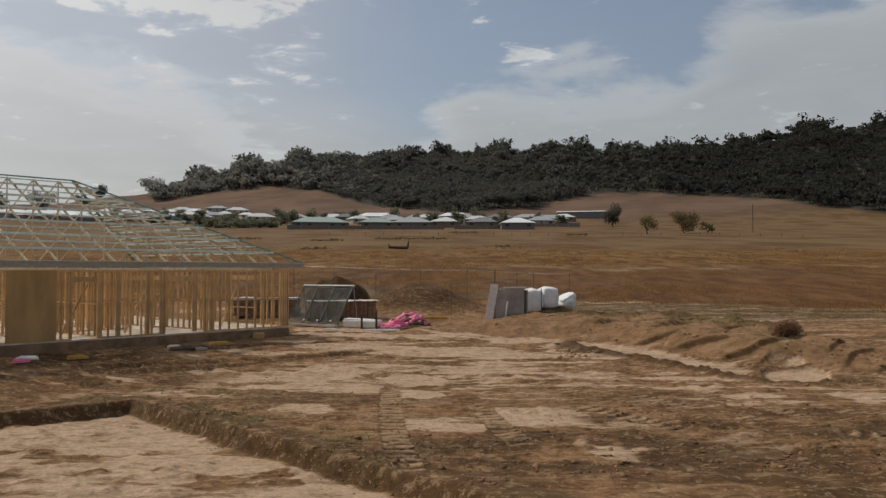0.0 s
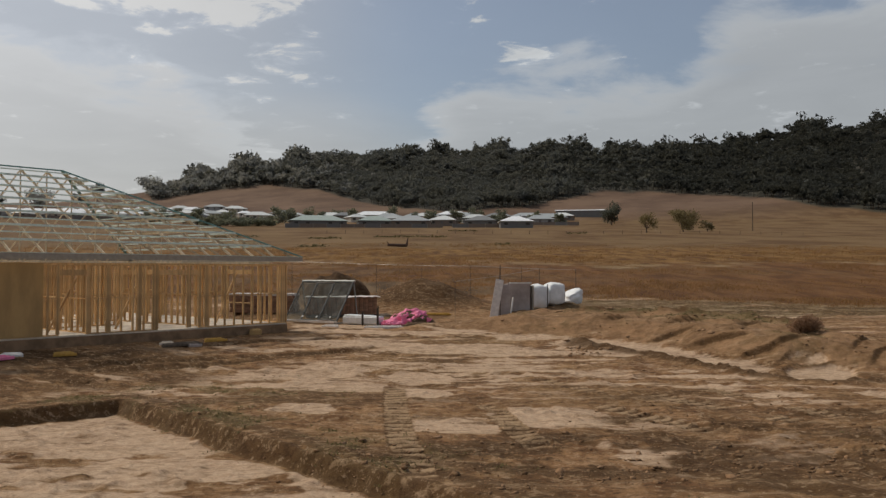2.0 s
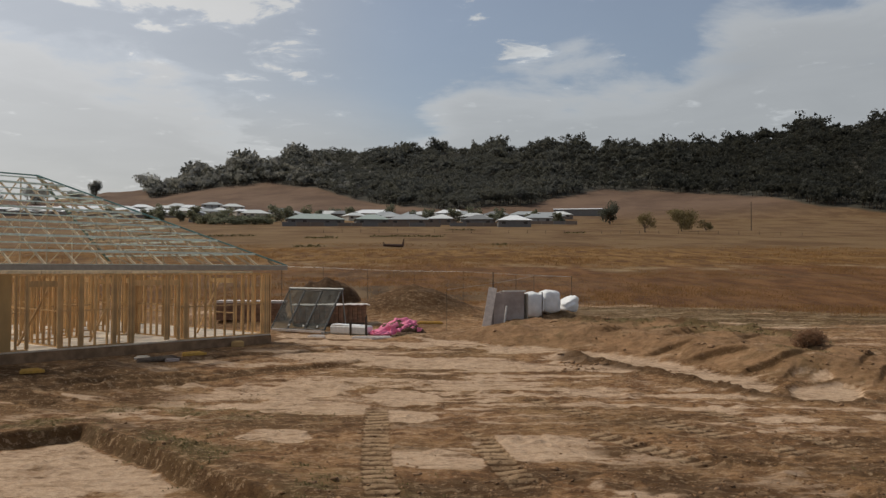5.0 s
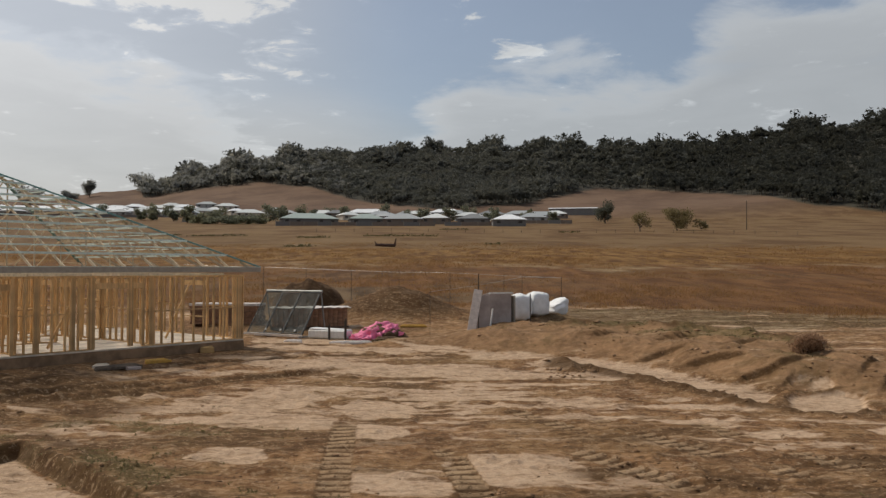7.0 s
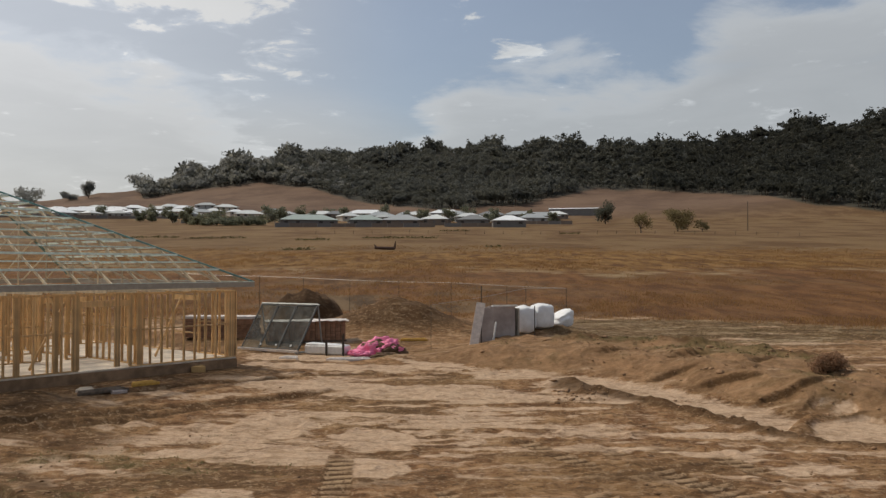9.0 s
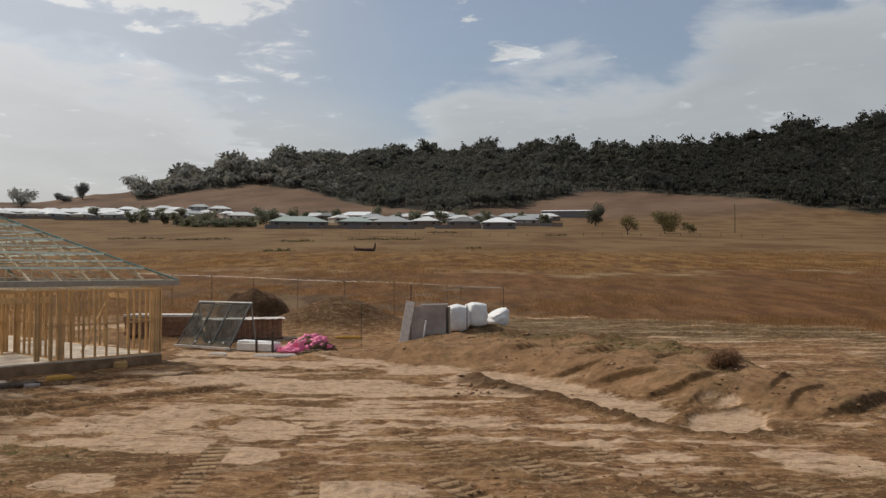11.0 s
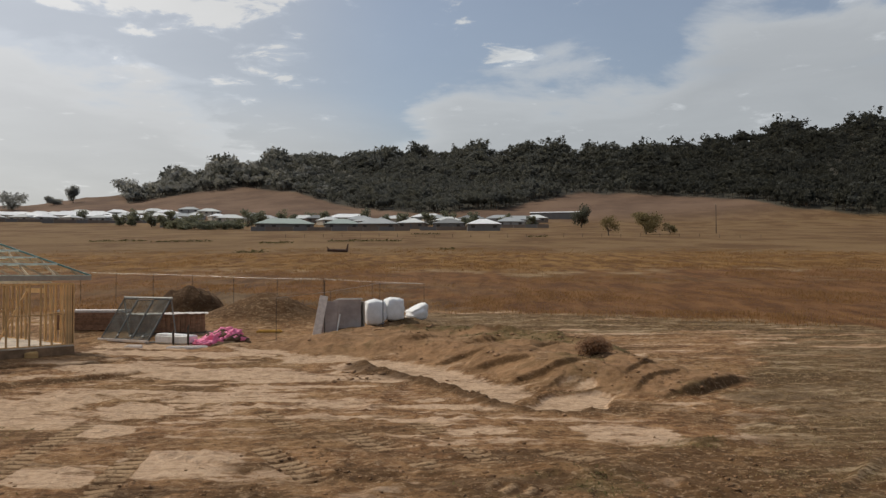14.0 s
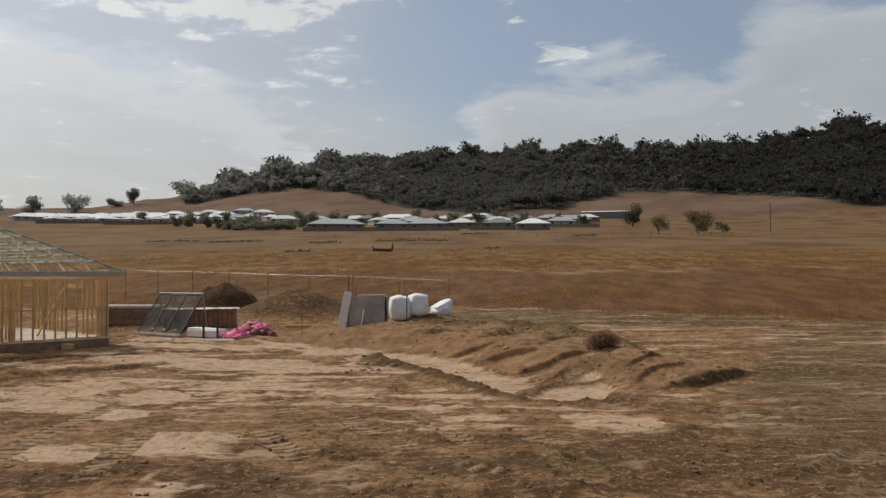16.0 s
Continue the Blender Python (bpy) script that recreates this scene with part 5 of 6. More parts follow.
    # skyline trees on the low end of the ridge, in the haze-coloured leaves
    for k, (az, r, tall, wide) in enumerate(((-17.0, 1010, 14, 15), (-19.4, 1020, 24, 21), (-22.4, 1000, 20, 11), (-23.5, 990, 9, 14), (-25.8, 960, 21, 23),
                                             (-28.2, 930, 17, 18), (-30.6, 910, 17, 22), (-16.2, 1030, 11, 13))):
        make_tree(*spot(az, r), tall * 1.1, wide * 1.25, "lone gum tree standing on the skyline of the ridge", 20 + k, 1500, 1.7, HAZED_GUM, group="skyline trees", bare=-0.02)
    # garden trees among the houses
    gardens = ((-21.9, 605, 5), (-18.8, 600, 6), (-17.9, 590, 5), (-16.6, 595, 5), (-19.6, 520, 4.2), (-18.9, 515, 3.6), (-17.7, 480, 4.0), (-16.9, 440, 4.4),
               (-16.2, 425, 5.2), (-15.6, 415, 4.6), (-15.0, 420, 5.8), (-14.4, 410, 6.2), (-13.8, 420, 5.0), (-13.1, 405, 5.6), (-12.4, 415, 5.0), (-11.6, 470, 6.2), (-10.9, 480, 5.8), (-8.7, 520, 4.5), (-2.6, 470, 4.2), (2.9, 455, 3.4),
               (-9.5, 590, 6), (-7.6, 600, 6), (-6.6, 540, 5), (-4.0, 560, 6), (-1.4, 500, 5), (0.4, 490, 5), (1.8, 520, 6), (3.4, 500, 5), (5.6, 470, 5), (7.4, 500, 4))
    for k, (az, r, tall) in enumerate(gardens):
        low = 0.62 + 0.25 * math.sin(k * 2.7) if r < 430 else 1.0
        make_tree(*spot(az, r), tall * 1.6 * low, tall * (1.55 + 0.5 * (r < 430)), "round green garden tree between the far houses", 50 + k, 800, 1.0, SHRUB, "garden trees", bare=-0.06, name="garden_tree")
    # power pole
    x, y = spot(19.45, 325)
    p = thing("power_pole", pose(x, y, height(x, y)), "weathered timber power pole standing alone in the paddock", "pole")
    part("mast", add_tube(bmesh.new(), (0, 0, -0.5), (0, 0, 10.6), 0.19, 0.13, 8), BARK, p)
    part("cap", add_tube(bmesh.new(), (0, 0, 10.6), (0, 0, 10.7), 0.16, 0.14, 8), FASCIA, p)


build_distance()

# ---- things on the building site ----
def on_ground(x, y, turn=0.0, sink=0.0):
    return pose(x, y, height(x, y) - sink, 0, 0, turn)


def build_window_rack():
    """Three tinted glazed frames side by side in a steel stillage, leaning back over the brick pack."""
    rack = thing("window_rack", on_ground(-6.75, 43.3, -31.5), "tinted glazed window frames leaning back on a galvanised steel rack", "window rack")
    run, tall, half = 1.39, 1.95, 1.67
    slope = math.hypot(run, tall)
    m = pose(0, 0, 0.14, -math.degrees(math.atan2(run, tall)), 0, 0)
    part("base_rail", add_beam(bmesh.new(), (-half - 0.08, -0.05, 0.10), (half + 0.05, -0.05, 0.10), 0.10, 0.10), PALEBOARD, rack, "pale timber base rail")
    part("top_rail", add_box(bmesh.new(), (-half, -0.03, slope - 0.05), (half + 0.06, 0.07, slope + 0.02), m, bevel=0.006), GALV, rack, "galvanised top rail")
    for x in (-half, half):
        part("foot_rail", add_beam(bmesh.new(), (x, -0.15, 0.05), (x, 1.75, 0.05), 0.07, 0.08), ALU, rack)
        part("back_prop", add_beam(bmesh.new(), (x, 1.7, 0.08), (x, run - 0.02, tall + 0.08), 0.05, 0.05), ALU, rack)
    part("end_post", add_box(bmesh.new(), (half - 0.02, -0.01, 0.0), (half + 0.015, 0.06, slope), m, bevel=0.005), SASH, rack, "grey steel end post")
    edges = (-half, -0.62, 0.48, half - 0.03)
    for k, (x0, x1) in enumerate(zip(edges, edges[1:])):
        bm, w = bmesh.new(), 0.028
        x0, x1 = x0 + 0.015, x1 - 0.015
        low, high = 0.03 * k, slope - 0.07 - 0.05 * (k == 1)
        for lo, hi in (((x0, 0, low), (x1, 0.05, low + w)), ((x0, 0, high - w), (x1, 0.05, high)), ((x0, 0, low + w), (x0 + w, 0.05, high - w)), ((x1 - w, 0, low + w), (x1, 0.05, high - w))):
            add_box(bm, lo, hi, m)
        sash = part("window_sash", bm, SASH, rack, "dark grey aluminium sash")
        pane = part("pane", add_box(bmesh.new(), (x0 + w, 0.018, low + w), (x1 - w, 0.028, high - w), m), TINTED, sash, "grey tinted pane")
        pane.visible_shadow = False
    for x in (-0.55, 0.35, 1.2):
        part("cleat", add_box(bmesh.new(), (x - 0.05, -0.04, 0.16), (x + 0.05, 0.0, 0.26), m, bevel=0.005), ALU, rack)


def build_brick_pack():
    """A long pack of bricks on pallets under a pale sheet."""
    pack = thing("brick_pack", on_ground(-5.5, 46.1, 14.5), "long brick pack on pallets under a pale dusty sheet", "bricks")
    for y in (-0.45, 0.0, 0.45):
        part("pallet_runner", add_box(bmesh.new(), (-1.85, y - 0.05, -0.08), (1.85, y + 0.05, 0.08)), BARK, pack)
    rng = random.Random(3)
    shared = None
    for row in range(10):
        for k in range(15):
            for y in (-0.40, 0.40):
                if shared is None:
                    shared = part("brick", add_box(bmesh.new(), (-0.113, -0.12, 0), (0.113, 0.12, 0.086), bevel=0.006), BRICK, pack)
                    ob = shared
                else:
                    ob = new("brick", shared.data)
                    ob.parent = pack
                ob.location = (-1.68 + 0.24 * k + rng.uniform(-0.008, 0.008), y + rng.uniform(-0.01, 0.01), 0.082 + 0.09 * row)
    bm = bmesh.new()
    bmesh.ops.create_grid(bm, x_segments=40, y_segments=10, size=0.5)
    for v in bm.verts:
        x, y = v.co.x * 3.9, v.co.y * 1.3
        v.co = Vector((x, y, 1.02 + 0.05 * noise.noise(Vector((x * 1.5, y * 2, 4))) - 0.10 * max(0, abs(y) - 0.55) + 0.03 * noise.noise(Vector((x * 5, y * 5, 1)))))
    bmesh.ops.solidify(bm, geom=bm.faces[:], thickness=0.03)
    part("cover_sheet", bm, PALEBOARD, pack, "pale dusty cover sheet")
    # low wrapped pack in front, with two short stakes beside it
    box = thing("wrapped_pack", on_ground(-4.05, 42.5, -22), "low white plastic-wrapped pack lying on the clay", "pack")
    part("wrapped_body", add_box(bmesh.new(), (-0.95, -0.35, 0.02), (0.95, 0.4, 0.42), bevel=0.06), WHITE, box)
    part("wrap_fold", add_box(bmesh.new(), (-0.90, -0.30, 0.40), (0.55, 0.30, 0.46), pose(0, 0, 0, 0, 1.5, 2), bevel=0.02), WOVEN, box)
    for x, y, h in ((-4.02, 41.95, 0.68), (-3.28, 41.75, 0.95)):
        stake = thing("ground_stake", on_ground(x, y), "short dark steel stake driven in beside the wrapped pack", "stake", "short stakes")
        part("shaft", add_beam(bmesh.new(), (0, 0, -0.25), (0.02, 0, h), 0.05, 0.05), RUSTY, stake)
        part("flange", add_box(bmesh.new(), (-0.05, -0.015, 0.05), (0.05, 0.015, h * 0.9)), RUSTY, stake)
    # timber stack in the lee of the frame
    stack = thing("timber_stack", on_ground(-9.9, 47.7, -4), "brown timber stack with pale boards on top", "timber stack")
    for row in range(8):
        for k in range(6):
            part("board", add_box(bmesh.new(), (-1.75 + 0.06 * math.sin(7 * row + 3 * k), -0.6 + 0.2 * k, 0.13 * row - 0.04), (1.75 + 0.06 * math.sin(5 * row + 2 * k), -0.6 + 0.2 * k + 0.185, 0.13 * row + 0.075)), BRICK if row < 7 else PALEBOARD, stack)


def build_pink_heap():
    heap = thing("insulation_wrap", on_ground(-1.85, 42.3, 4, 0.08), "crumpled bright pink plastic wrap thrown over a small earth heap", "plastic wrap")
    bm = bmesh.new()
    made = bmesh.ops.create_icosphere(bm, subdivisions=6, radius=1.0)["verts"]
    dead = []
    for v in made:
        c = v.co.copy()
        fold = noise.fractal(Vector((c.x * 2.6, c.y * 2.6, c.z * 2.6 + 2)), 0.7, 2.0, 4)
        crease = abs(noise.noise(Vector((c.x * 3.6, c.y * 3.6, c.z * 3.6 + 9))))
        hem = 0.05 + 0.30 * noise.noise(Vector((c.x * 2.4, c.y * 2.4, 5.0))) + 0.42 * max(0, c.x)
        if c.z < hem:
            dead.append(v)
        r = 1 + 0.24 * fold - 0.34 * crease
        tilt = 0.75 + 0.25 * math.exp(-((c.x - 0.15) / 0.5) ** 2)
        v.co = Vector((c.x * 1.28 * r, c.y * 0.85 * r, c.z * 0.86 * r * tilt))
    bmesh.ops.delete(bm, geom=dead, context="VERTS")
    bmesh.ops.solidify(bm, geom=bm.faces[:], thickness=0.015)
    for f in bm.faces:
        f.smooth = True
    part("crumpled_film", bm, PINK, heap)
    part("rolled_end", blob(bmesh.new(), (-0.75, -0.35, 0.18), (0.5, 0.32, 0.22), 5, 0.35, 4), PINK, heap)
    part("earth_core", blob(bmesh.new(), (0.15, 0, 0.0), (1.05, 0.68, 0.72), 7, 0.3, 4, -0.05), EARTH, heap, "dark earth under the wrap")
    soil = thing("earth_clump", on_ground(-1.45, 41.2, 0, 0.12), "dark crumbly earth clump beside the pink wrap", "earth")
    part("soil", blob(bmesh.new(), (0, 0, 0.1), (0.75, 0.4, 0.24), 9, 0.4, 4, 0.0), EARTH, soil)


def build_boards_and_bags():
    lean = thing("leaning_board", on_ground(2.35, 43.45, -8), "pale board propped against the board stack", "board")
    part("board_face", add_box(bmesh.new(), (-0.20, -0.02, -0.1), (0.20, 0.03, 1.85), pose(0, 0, 0, -8, 9, 0), bevel=0.006), PALEBOARD, lean)
    sheet = thing("dark_sheet", on_ground(2.85, 44.0, 12), "dark grey sheet standing upright beside the board stack", "sheet")
    part("sheet_face", add_box(bmesh.new(), (-0.42, -0.03, -0.1), (0.36, 0.03, 1.5), pose(0, 0, 0, -5, 4, 0), bevel=0.008), BOARD, sheet)
    part("sheet_edge", add_box(bmesh.new(), (0.362, -0.05, 0.1), (0.43, 0.04, 0.95), pose(0, 0, 0, -5, 10, 0), bevel=0.01), WHITE, sheet, "torn white wrapping along the edge")
    stack = thing("board_stack", on_ground(3.62, 45.15, 24), "upright stack of grey building boards in a frame", "board stack")
    rng = random.Random(8)
    for k in range(9):
        h = 1.46 + rng.uniform(-0.06, 0.03)
        w0, w1 = -0.62 + rng.uniform(-0.04, 0.05), 0.66 + rng.uniform(-0.05, 0.04)
        part("panel", add_box(bmesh.new(), (w0, -0.35 + 0.075 * k, 0.04), (w1, -0.35 + 0.075 * k + 0.06, h), bevel=0.006), BOARD, stack)
    part("top_batten", add_box(bmesh.new(), (-0.60, -0.42, 1.45), (0.68, -0.32, 1.51)), WHITE, stack, "white batten")
    part("side_post", add_box(bmesh.new(), (0.72, -0.45, 0.0), (0.79, 0.35, 1.35)), FASCIA, stack)
    part("ground_bearer", add_box(bmesh.new(), (-0.68, -0.4, -0.12), (0.70, 0.35, 0.04)), BARK, stack)
    bags = ((4.92, 46.9, 0.52, 1.24, 1), (5.85, 47.4, 0.48, 1.14, 2), (7.05, 49.0, 0.5, 0.95, 3))
    for x, y, w, h, seed in bags:
        bag = thing("bulk_bag", on_ground(x, y, 10 * seed), "full white woven bulk bag with slumped corners" if seed < 3 else "half-collapsed white woven bulk bag", "bulk bag", "bulk bags")
        bm = bmesh.new()
        made = bmesh.ops.create_cube(bm, size=1.0)["verts"]
        bmesh.ops.subdivide_edges(bm, edges=bm.edges[:], cuts=9, use_grid_fill=True)
        for v in bm.verts:
            n = v.co.normalized()
            r = v.co.lerp(n * 0.62, 0.55)
            bulge = 1 + 0.12 * noise.fractal(v.co * 3 + Vector((seed * 5, 0, 0)), 0.8, 2, 3)
            v.co = Vector((r.x * 2 * w * bulge, r.y * 2 * w * bulge, (r.z + 0.5) * h + 0.05 * noise.noise(v.co * 5 + Vector((seed, 2, 2)))))
            if seed == 3:
                v.co.z *= 0.75 + 0.5 * (v.co.x / w)*0.5
        for f in bm.faces:
            f.smooth = True
        part("sack", bm, WOVEN, bag)
        for k in range(4 if seed < 3 else 0):
            a = math.pi / 4 + k * math.pi / 2
            px, py = math.cos(a) * w * 0.85, math.sin(a) * w * 0.85
            part("lifting_loop", add_beam(bmesh.new(), (px, py, h * 0.78), (px * 0.7, py * 0.7, h * 1.0), 0.05, 0.012), WOVEN, bag)


def build_fence():
    """Star pickets and two wires round the back of the site."""
    ox, oy = 7.45, 49.9
    fence = thing("wire_fence", on_ground(ox, oy), "thin wire fence on steel star pickets behind the site", "fence")
    oz = height(ox, oy)
    runs = [[(ox - 2.97 * k, oy + 1.5 * k) for k in range(9)], [(ox - 2.34 * k, oy - 2.18 * k) for k in range(4)]]
    done = set()
    for run in runs:
        tops = []
        for x, y in run:
            z = height(x, y)
            tops.append((x - ox, y - oy, z - oz + 2.02))
            if (x, y) not in done:
                bm = bmesh.new()
                for a in (0, 2.094, 4.189):
                    add_beam(bm, (x - ox + 0.012 * math.cos(a), y - oy + 0.012 * math.sin(a), z - oz - 0.3), (x - ox + 0.012 * math.cos(a), y - oy + 0.012 * math.sin(a), z - oz + 2.06), 0.014, 0.010)
                part("star_picket", bm, RUSTY, fence)
                done.add((x, y))
        for p, q in zip(tops, tops[1:]):
            for drop in (0.0,):
                part("wire", add_tube(bmesh.new(), Vector(p) - Vector((0, 0, drop)), Vector(q) - Vector((0, 0, drop)), 0.008, 0.008, 4), WIRE, fence)


def build_small_things():
    # a lone picket beside the bags
    for x, y, h in ((5.36, 46.2, 1.45), (2.68, 43.75, 2.55)):
        p = thing("star_picket", on_ground(x, y), "dark steel star picket driven into the clay", "picket", "loose pickets")
        bm = bmesh.new()
        for a in (0, 2.094, 4.189):
            add_beam(bm, (0.014 * math.cos(a), 0.014 * math.sin(a), -0.3), (0.014 * math.cos(a), 0.014 * math.sin(a), h), 0.035, 0.022)
        part("blade", bm, RUSTY, p)
    # offcuts
    cuts = ((-12.4, 28.75, 0.7, 40, YELLOW, "yellow painted timber offcut lying on the clay"), (-8.75, 33.2, 0.9, 45, YELLOW, "yellow timber offcut beside the slab"),
            (-0.4, 46.2, 1.3, 4, YELLOW, "bundle of yellow timber offcuts"), (-5.4, 40.8, 0.8, -10, PALEBOARD, "short pale timber offcut"), (-13.7, 28.0, 0.7, 15, WHITE, "torn white packaging scrap"),
            (-2.9, 40.3, 1.8, 5, PALEBOARD, "long pale plank lying on the clay"), (-9.6, 31.9, 1.6, 50, BARK, "dark plank lying by the slab"), (-13.6, 27.3, 0.55, 70, PINK, "scrap of pink plastic wrap"),
            (-10.1, 31.9, 0.55, 20, CONCRETE, "pale dusty scrap of sheeting beside the slab"), (-9.2, 32.1, 0.5, 60, BOARD, "dull pinkish scrap of board by the slab"), (-7.95, 36.6, 0.5, 10, PLY, "short pale yellow timber block by the slab"))
    for k, (x, y, long, turn, mat, label) in enumerate(cuts):
        t = thing("timber_offcut" if mat in (YELLOW, PALEBOARD, BARK) else "packaging_scrap", on_ground(x, y, turn, -0.02), label, "offcut" if mat in (YELLOW, PALEBOARD, BARK) else "scrap")
        for n in range(3):
            m = pose(0.05 * n, 0.11 * n - 0.1, 0.0, 0, 0, 4 * n - 3)
            part("piece", add_box(bmesh.new(), (-long / 2, -0.05, -0.02), (long / 2 - 0.1 * n, 0.05, (0.18 if "block" in label else 0.07) + 0.02 * n), m, bevel=0.006), mat, t)
    # dead tree lying far out in the paddock
    x, y = -7.9, 152.0
    log = thing("fallen_tree", on_ground(x, y, 6), "grey fallen dead tree with one upright branch in the paddock", "fallen tree")
    bm = bmesh.new()
    add_tube(bm, (-1.9, 0, 0.35), (1.6, 0.1, 0.25), 0.22, 0.30, 8)
    add_tube(bm, (1.5, 0.1, 0.2), (1.75, 0.0, 1.5), 0.24, 0.09, 7)
    add_tube(bm, (-1.5, 0, 0.3), (-2.0, 0.1, 1.0), 0.16, 0.05, 6)
    add_tube(bm, (-0.6, 0, 0.3), (-0.9, -0.5, 0.6), 0.10, 0.04, 6)
    part("dead_trunk", bm, DEAD, log)
    # dry bush on the bank
    x, y = 13.75, 34.0
    bush = thing("dry_bush", on_ground(x, y, 0, 0.05), "low rounded brown dry bush growing on the spoil bank", "bush")
    rng = np.random.default_rng(5)
    bm = bmesh.new()
    for k in range(26):
        a, e = rng.uniform(0, 6.28), rng.uniform(0.3, 1.5)
        d = Vector((math.cos(a) * math.cos(e) * 0.62, math.sin(a) * math.cos(e) * 0.5, math.sin(e) * 0.52))
        add_tube(bm, (0, 0, -0.05), d, 0.018, 0.005, 4)
    part("stems", bm, BARK, bush)
    c = np.array([[0, 0, 0.34], [0.28, 0.05, 0.30], [-0.28, -0.05, 0.28], [0.05, -0.1, 0.44]])
    v = leaf_cloud(rng, c, np.array([[0.46, 0.40, 0.33]] * 4), 5200, 0.06)
    v[:, 2] = np.maximum(v[:, 2], 0.0)
    raw_mesh("foliage", v, np.arange(len(v)).reshape(-1, 3), DRYBUSH, bush)


def build_paddock():
    """Low scrub lines and an old post fence far out in the paddock."""
    rng = np.random.default_rng(44)
    tris = []
    for az, r, long in ((-3.6, 218, 19), (-9.5, 205, 8), (-19.5, 235, 14), (-15.5, 225, 14), (0.4, 300, 10), (8.0, 265, 6), (-11.0, 150, 5), (2.2, 160, 3)):
        n = int(long * 26)
        u = rng.uniform(-long / 2, long / 2, n)
        x0, y0 = spot(az, r)
        x, y = x0 + u * math.cos(radians(az)) + rng.normal(0, 0.3, n), y0 - u * math.sin(radians(az)) + rng.normal(0, 0.7, n)
        z = land(x, y)[0] + rng.random(n) * 0.45 * (0.3 + vnoise(u * 0.7, u * 0, 3))
        c = np.stack([x, y, z], 1)
        tris.append(np.stack([c + rng.normal(0, 0.16, (n, 3)) for _ in range(3)], 1).reshape(-1, 3))
    v = np.concatenate(tris)
    tagged(raw_mesh("low_scrub", v, np.arange(len(v)).reshape(-1, 3), SCRUB), "low dark scrub growing in lines across the paddock", "scrub", kind="stuff")
    x0, y0 = spot(3.0, 262)
    fence = thing("paddock_fence", on_ground(x0, y0), "old grey timber post fence crossing the paddock", "fence")
    z0 = height(x0, y0)
    for k in range(26):
        az = -9 + 1.25 * k
        x, y = spot(az, 262 + 6 * math.sin(k * 0.4))
        bm = add_tube(bmesh.new(), (x - x0, y - y0, height(x, y) - z0 - 0.3), (x - x0 + 0.05, y - y0, height(x, y) - z0 + 1.1), 0.07, 0.055, 6)
        part("post", bm, BARK, fence)


def build_tussocks():
    """Dry grass standing in the pasture."""
    rng = np.random.default_rng(21)
    n = 42000
    az, r = rng.uniform(-36, 36, n), 44 * (170 / 44) ** rng.random(n)
    x, y = 5.5 + r * np.sin(np.radians(az)), 3.8 + r * np.cos(np.radians(az))
    z, masks = land(x, y)
    keep = rng.random(n) < masks["grass"] * (1 - 0.85 * masks["worn"]) * (0.08 + 0.92 * ss(0.40, 0.58, fbm(x * 0.12, y * 0.16, 80, 4)))
    x, y, z = x[keep], y[keep], z[keep]
    m, per = len(x), 7
    a = rng.uniform(0, 2 * np.pi, (m, per))
    tall = rng.uniform(0.06, 0.24, (m, per)) * (0.45 + 1.1 * vnoise(x * 0.25, y * 0.12, 81) ** 1.5 + 0.5 * ss(92, 106, y))[:, None]
    lean = rng.uniform(0.05, 0.45, (m, per)) * tall
    base_p = np.stack([x, y, z - 0.03], 1)[:, None] + np.stack([rng.normal(0, 0.3, (m, per)), rng.normal(0, 0.3, (m, per)), np.zeros((m, per))], 2)
    side = np.stack([-np.sin(a), np.cos(a), np.zeros_like(a)], 2) * 0.024
    tip = base_p + np.stack([np.cos(a) * lean, np.sin(a) * lean, tall], 2)
    tri = np.stack([base_p - side, base_p + side, tip], 2).reshape(-1, 3)
    tagged(raw_mesh("pasture_grass", tri, np.arange(len(tri)).reshape(-1, 3), TUSSOCK), "reddish dry grass standing in the pasture", "grass", kind="stuff")


def build_stubble():
    """Short weeds and stubble on the rough ground beside the bank."""
    rng = np.random.default_rng(27)
    n = 30000
    x, y = rng.uniform(8, 40, n), 13 + 45 * rng.random(n) ** 1.2
    z, masks = land(x, y)
    keep = rng.random(n) < masks["stubble"] * ss(0.36, 0.66, fbm(x * 0.3, y * 1.3, 82, 4))
    x, y, z = x[keep], y[keep], z[keep]
    m, per = len(x), 7
    a = rng.uniform(0, 2 * np.pi, (m, per))
    tall = rng.uniform(0.012, 0.045, (m, per))
    foot = np.stack([x, y, z - 0.01], 1)[:, None] + np.stack([rng.normal(0, 0.28, (m, per)), rng.normal(0, 0.28, (m, per)), np.zeros((m, per))], 2)
    side = np.stack([-np.sin(a), np.cos(a), np.zeros_like(a)], 2) * 0.02
    tip = foot + np.stack([np.cos(a) * 0.05, np.sin(a) * 0.05, tall], 2)
    tri = np.stack([foot - side, foot + side, tip], 2).reshape(-1, 3)
    tagged(raw_mesh("stubble", tri, np.arange(len(tri)).reshape(-1, 3), STUBBLE), "short grey-green weeds and stubble on rough ground", "stubble", kind="stuff")


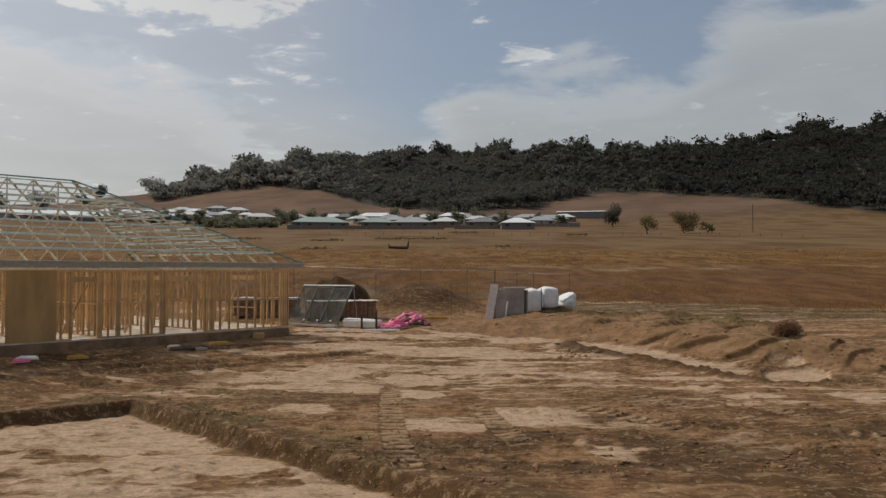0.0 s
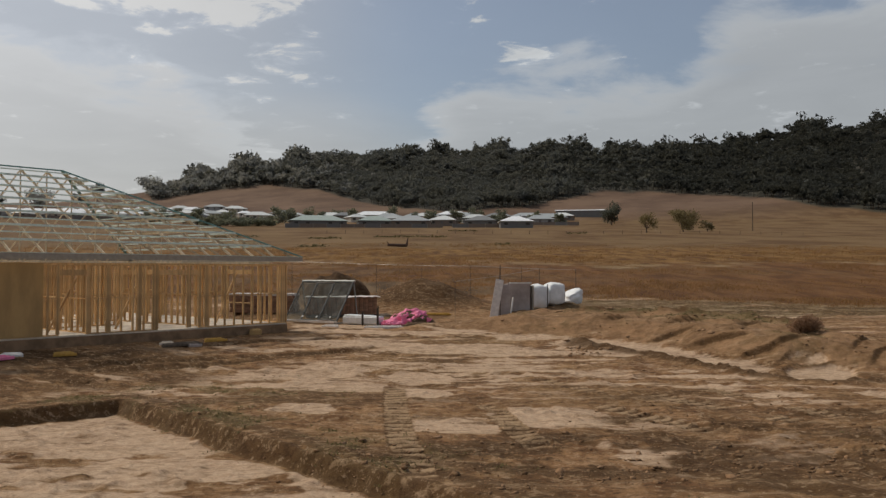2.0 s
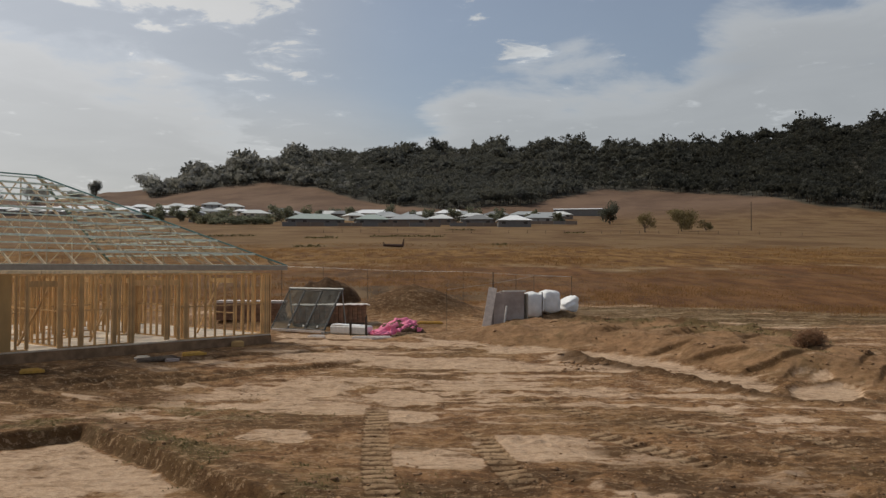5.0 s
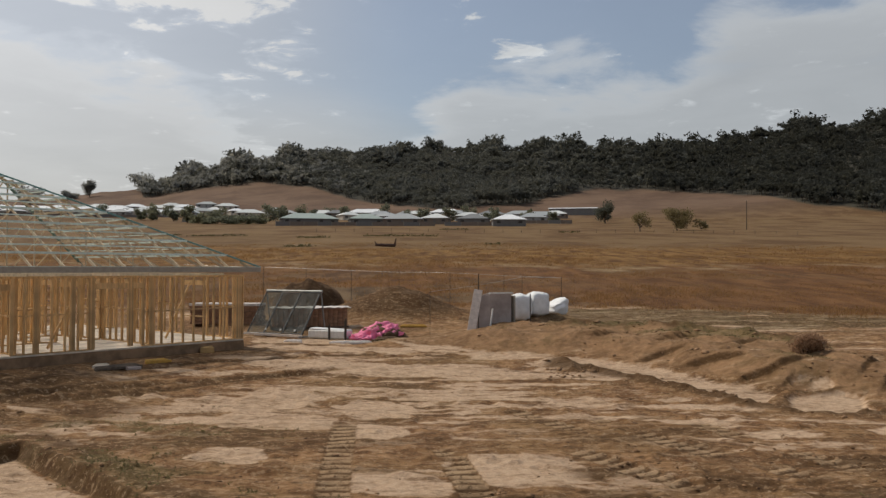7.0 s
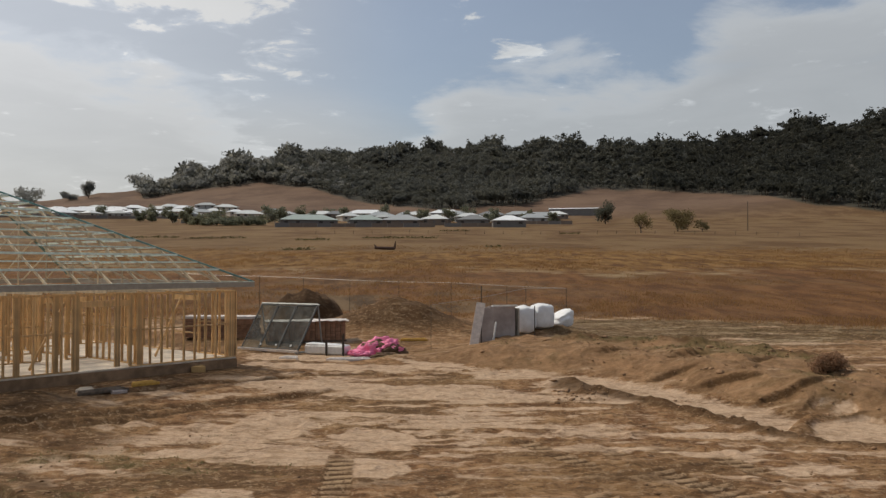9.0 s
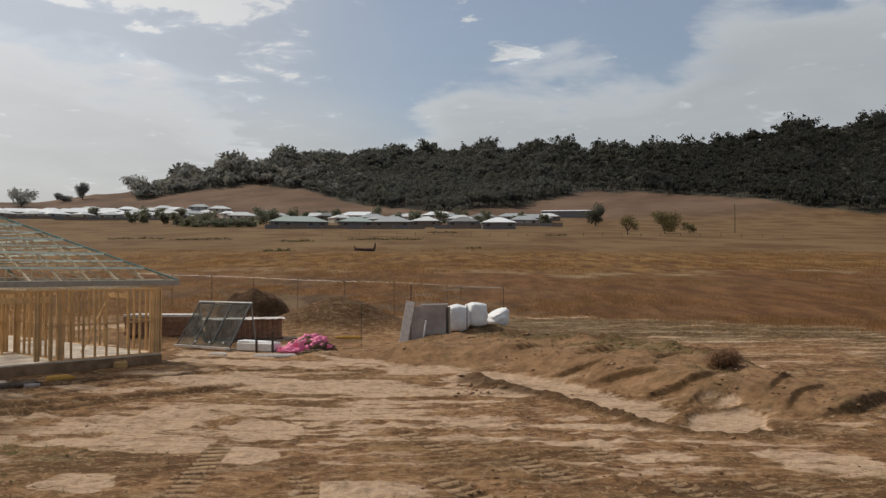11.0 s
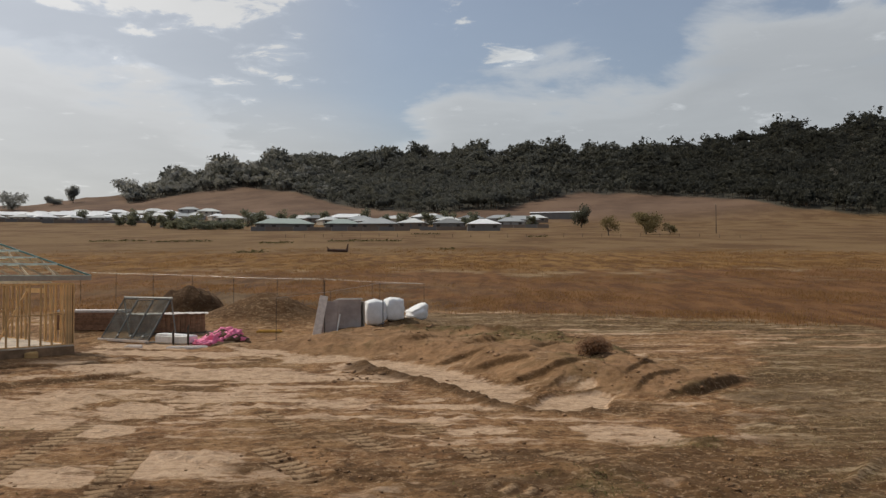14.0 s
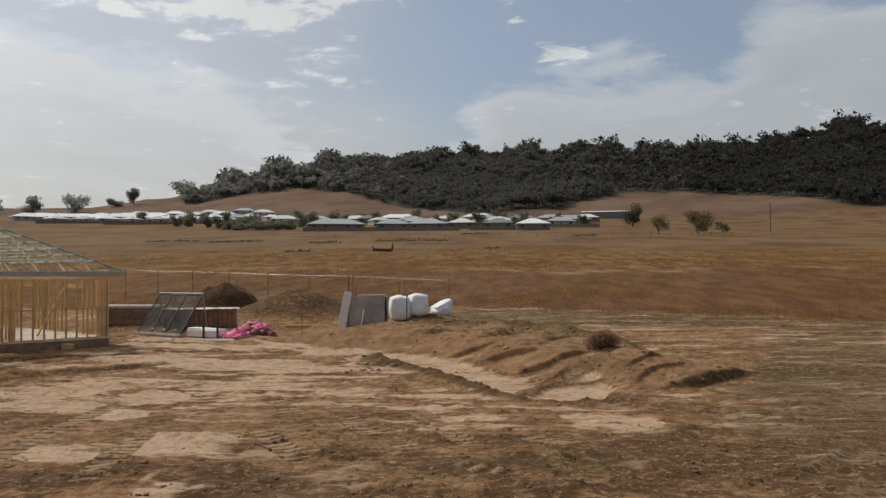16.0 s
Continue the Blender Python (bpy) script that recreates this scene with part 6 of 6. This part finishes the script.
def build_weeds():
    """Low green weeds along the edge of the cut and on the lip of the channel."""
    rng = np.random.default_rng(29)
    n = 26000
    x, y = rng.uniform(-14, 16, n), rng.uniform(14, 42, n)
    z, masks = land(x, y)
    keep = rng.random(n) < masks["weed"] * 0.7
    x, y, z = x[keep], y[keep], z[keep]
    m, per = len(x), 8
    a = rng.uniform(0, 2 * np.pi, (m, per))
    foot = np.stack([x, y, z - 0.01], 1)[:, None] + np.stack([rng.normal(0, 0.07, (m, per)), rng.normal(0, 0.07, (m, per)), np.zeros((m, per))], 2)
    side = np.stack([-np.sin(a), np.cos(a), np.zeros_like(a)], 2) * 0.018
    tip = foot + np.stack([np.cos(a) * 0.06, np.sin(a) * 0.06, rng.uniform(0.015, 0.065, (m, per))], 2)
    tri = np.stack([foot - side, foot + side, tip], 2).reshape(-1, 3)
    tagged(raw_mesh("weeds", tri, np.arange(len(tri)).reshape(-1, 3), WEED), "low green weeds along the edge of the cut", "weeds", kind="stuff")


def scatter_lumps(name, label, category, mat, seed, n, weight, small, spread, largest):
    """Faceted lumps of clay, one joined mesh."""
    rng = np.random.default_rng(seed)
    az, r = rng.uniform(-38, 38, n), 11.5 * (58 / 11.5) ** rng.random(n)
    x, y = 5.5 + r * np.sin(np.radians(az)), 3.8 + r * np.cos(np.radians(az))
    z, masks = land(x, y)
    u, v = house_axes(x, y)
    clear = ~((v > -0.1) & (u < 0.1))
    keep = clear & (rng.random(n) < weight(x, y, masks))
    x, y, z = x[keep], y[keep], z[keep]
    m = len(x)
    ico = bmesh.new()
    bmesh.ops.create_icosphere(ico, subdivisions=1, radius=1.0)
    ico.verts.ensure_lookup_table()
    shape = np.array([tuple(q.co) for q in ico.verts])
    faces = np.array([[q.index for q in f.verts] for f in ico.faces])
    ico.free()
    k = len(shape)
    flat = rng.uniform(0.35, 0.7, m)
    size = np.minimum(small + rng.exponential(spread, m), largest)
    p = shape[None] * rng.uniform(0.45, 1.45, (m, k, 1)) * size[:, None, None] * np.stack([rng.uniform(0.9, 1.6, m), rng.uniform(0.8, 1.2, m), flat], 1)[:, None]
    t = rng.uniform(0, 6.28, m)
    c, s = np.cos(t)[:, None], np.sin(t)[:, None]
    p = np.stack([p[..., 0] * c - p[..., 1] * s, p[..., 0] * s + p[..., 1] * c, p[..., 2]], 2)
    p += np.stack([x, y, z + size * 0.12], 1)[:, None]
    f = (faces[None] + k * np.arange(m)[:, None, None]).reshape(-1, 3)
    tagged(raw_mesh(name, p.reshape(-1, 3), f, mat), label, category, kind="stuff")


def build_clods():
    def pebbly(x, y, masks):
        patch = ss(0.48, 0.66, fbm(x * 0.45, y * 0.7, 90, 4))
        return 0.4 * (0.05 + 0.5 * patch * (1 - masks["pale"])) * (1 - masks["grass"])

    def crumbly(x, y, masks):
        return 0.35 * masks["lumps"] * (1 - masks["grass"])

    def rubbly(x, y, masks):
        s, w = bank_axes(x, y)
        top = np.exp(-((w - 4.8) / 2.2) ** 2) * ss(-1.0, 3.0, s) * (1 - ss(15.0, 17.5, s))
        heap = np.exp(-(((x - 5.6) / 1.5) ** 2 + ((y - 33.2) / 1.1) ** 2))
        return 0.75 * masks["bank"] * np.clip(top * ss(0.42, 0.58, fbm(x * 0.6, y * 0.6, 87, 4)) + 0.10, 0, 1) + 0.5 * heap

    scatter_lumps("bank_rubble", "broken clay lumps lying on the spoil bank", "rubble", CLOD, 35, 60000, rubbly, 0.018, 0.022, 0.16)
    scatter_lumps("clods", "loose brown clay clods scattered over the scraped ground", "clods", CLOD, 31, 30000, pebbly, 0.007, 0.011, 0.06)
    scatter_lumps("earth_lumps", "dark crumbled earth lumps along the channel lip and bank", "earth lumps", LUMP, 33, 80000, crumbly, 0.009, 0.013, 0.08)


build_paddock()
build_window_rack()
build_brick_pack()
build_pink_heap()
build_boards_and_bags()
build_fence()
build_small_things()
build_tussocks()
build_stubble()
build_weeds()
build_clods()
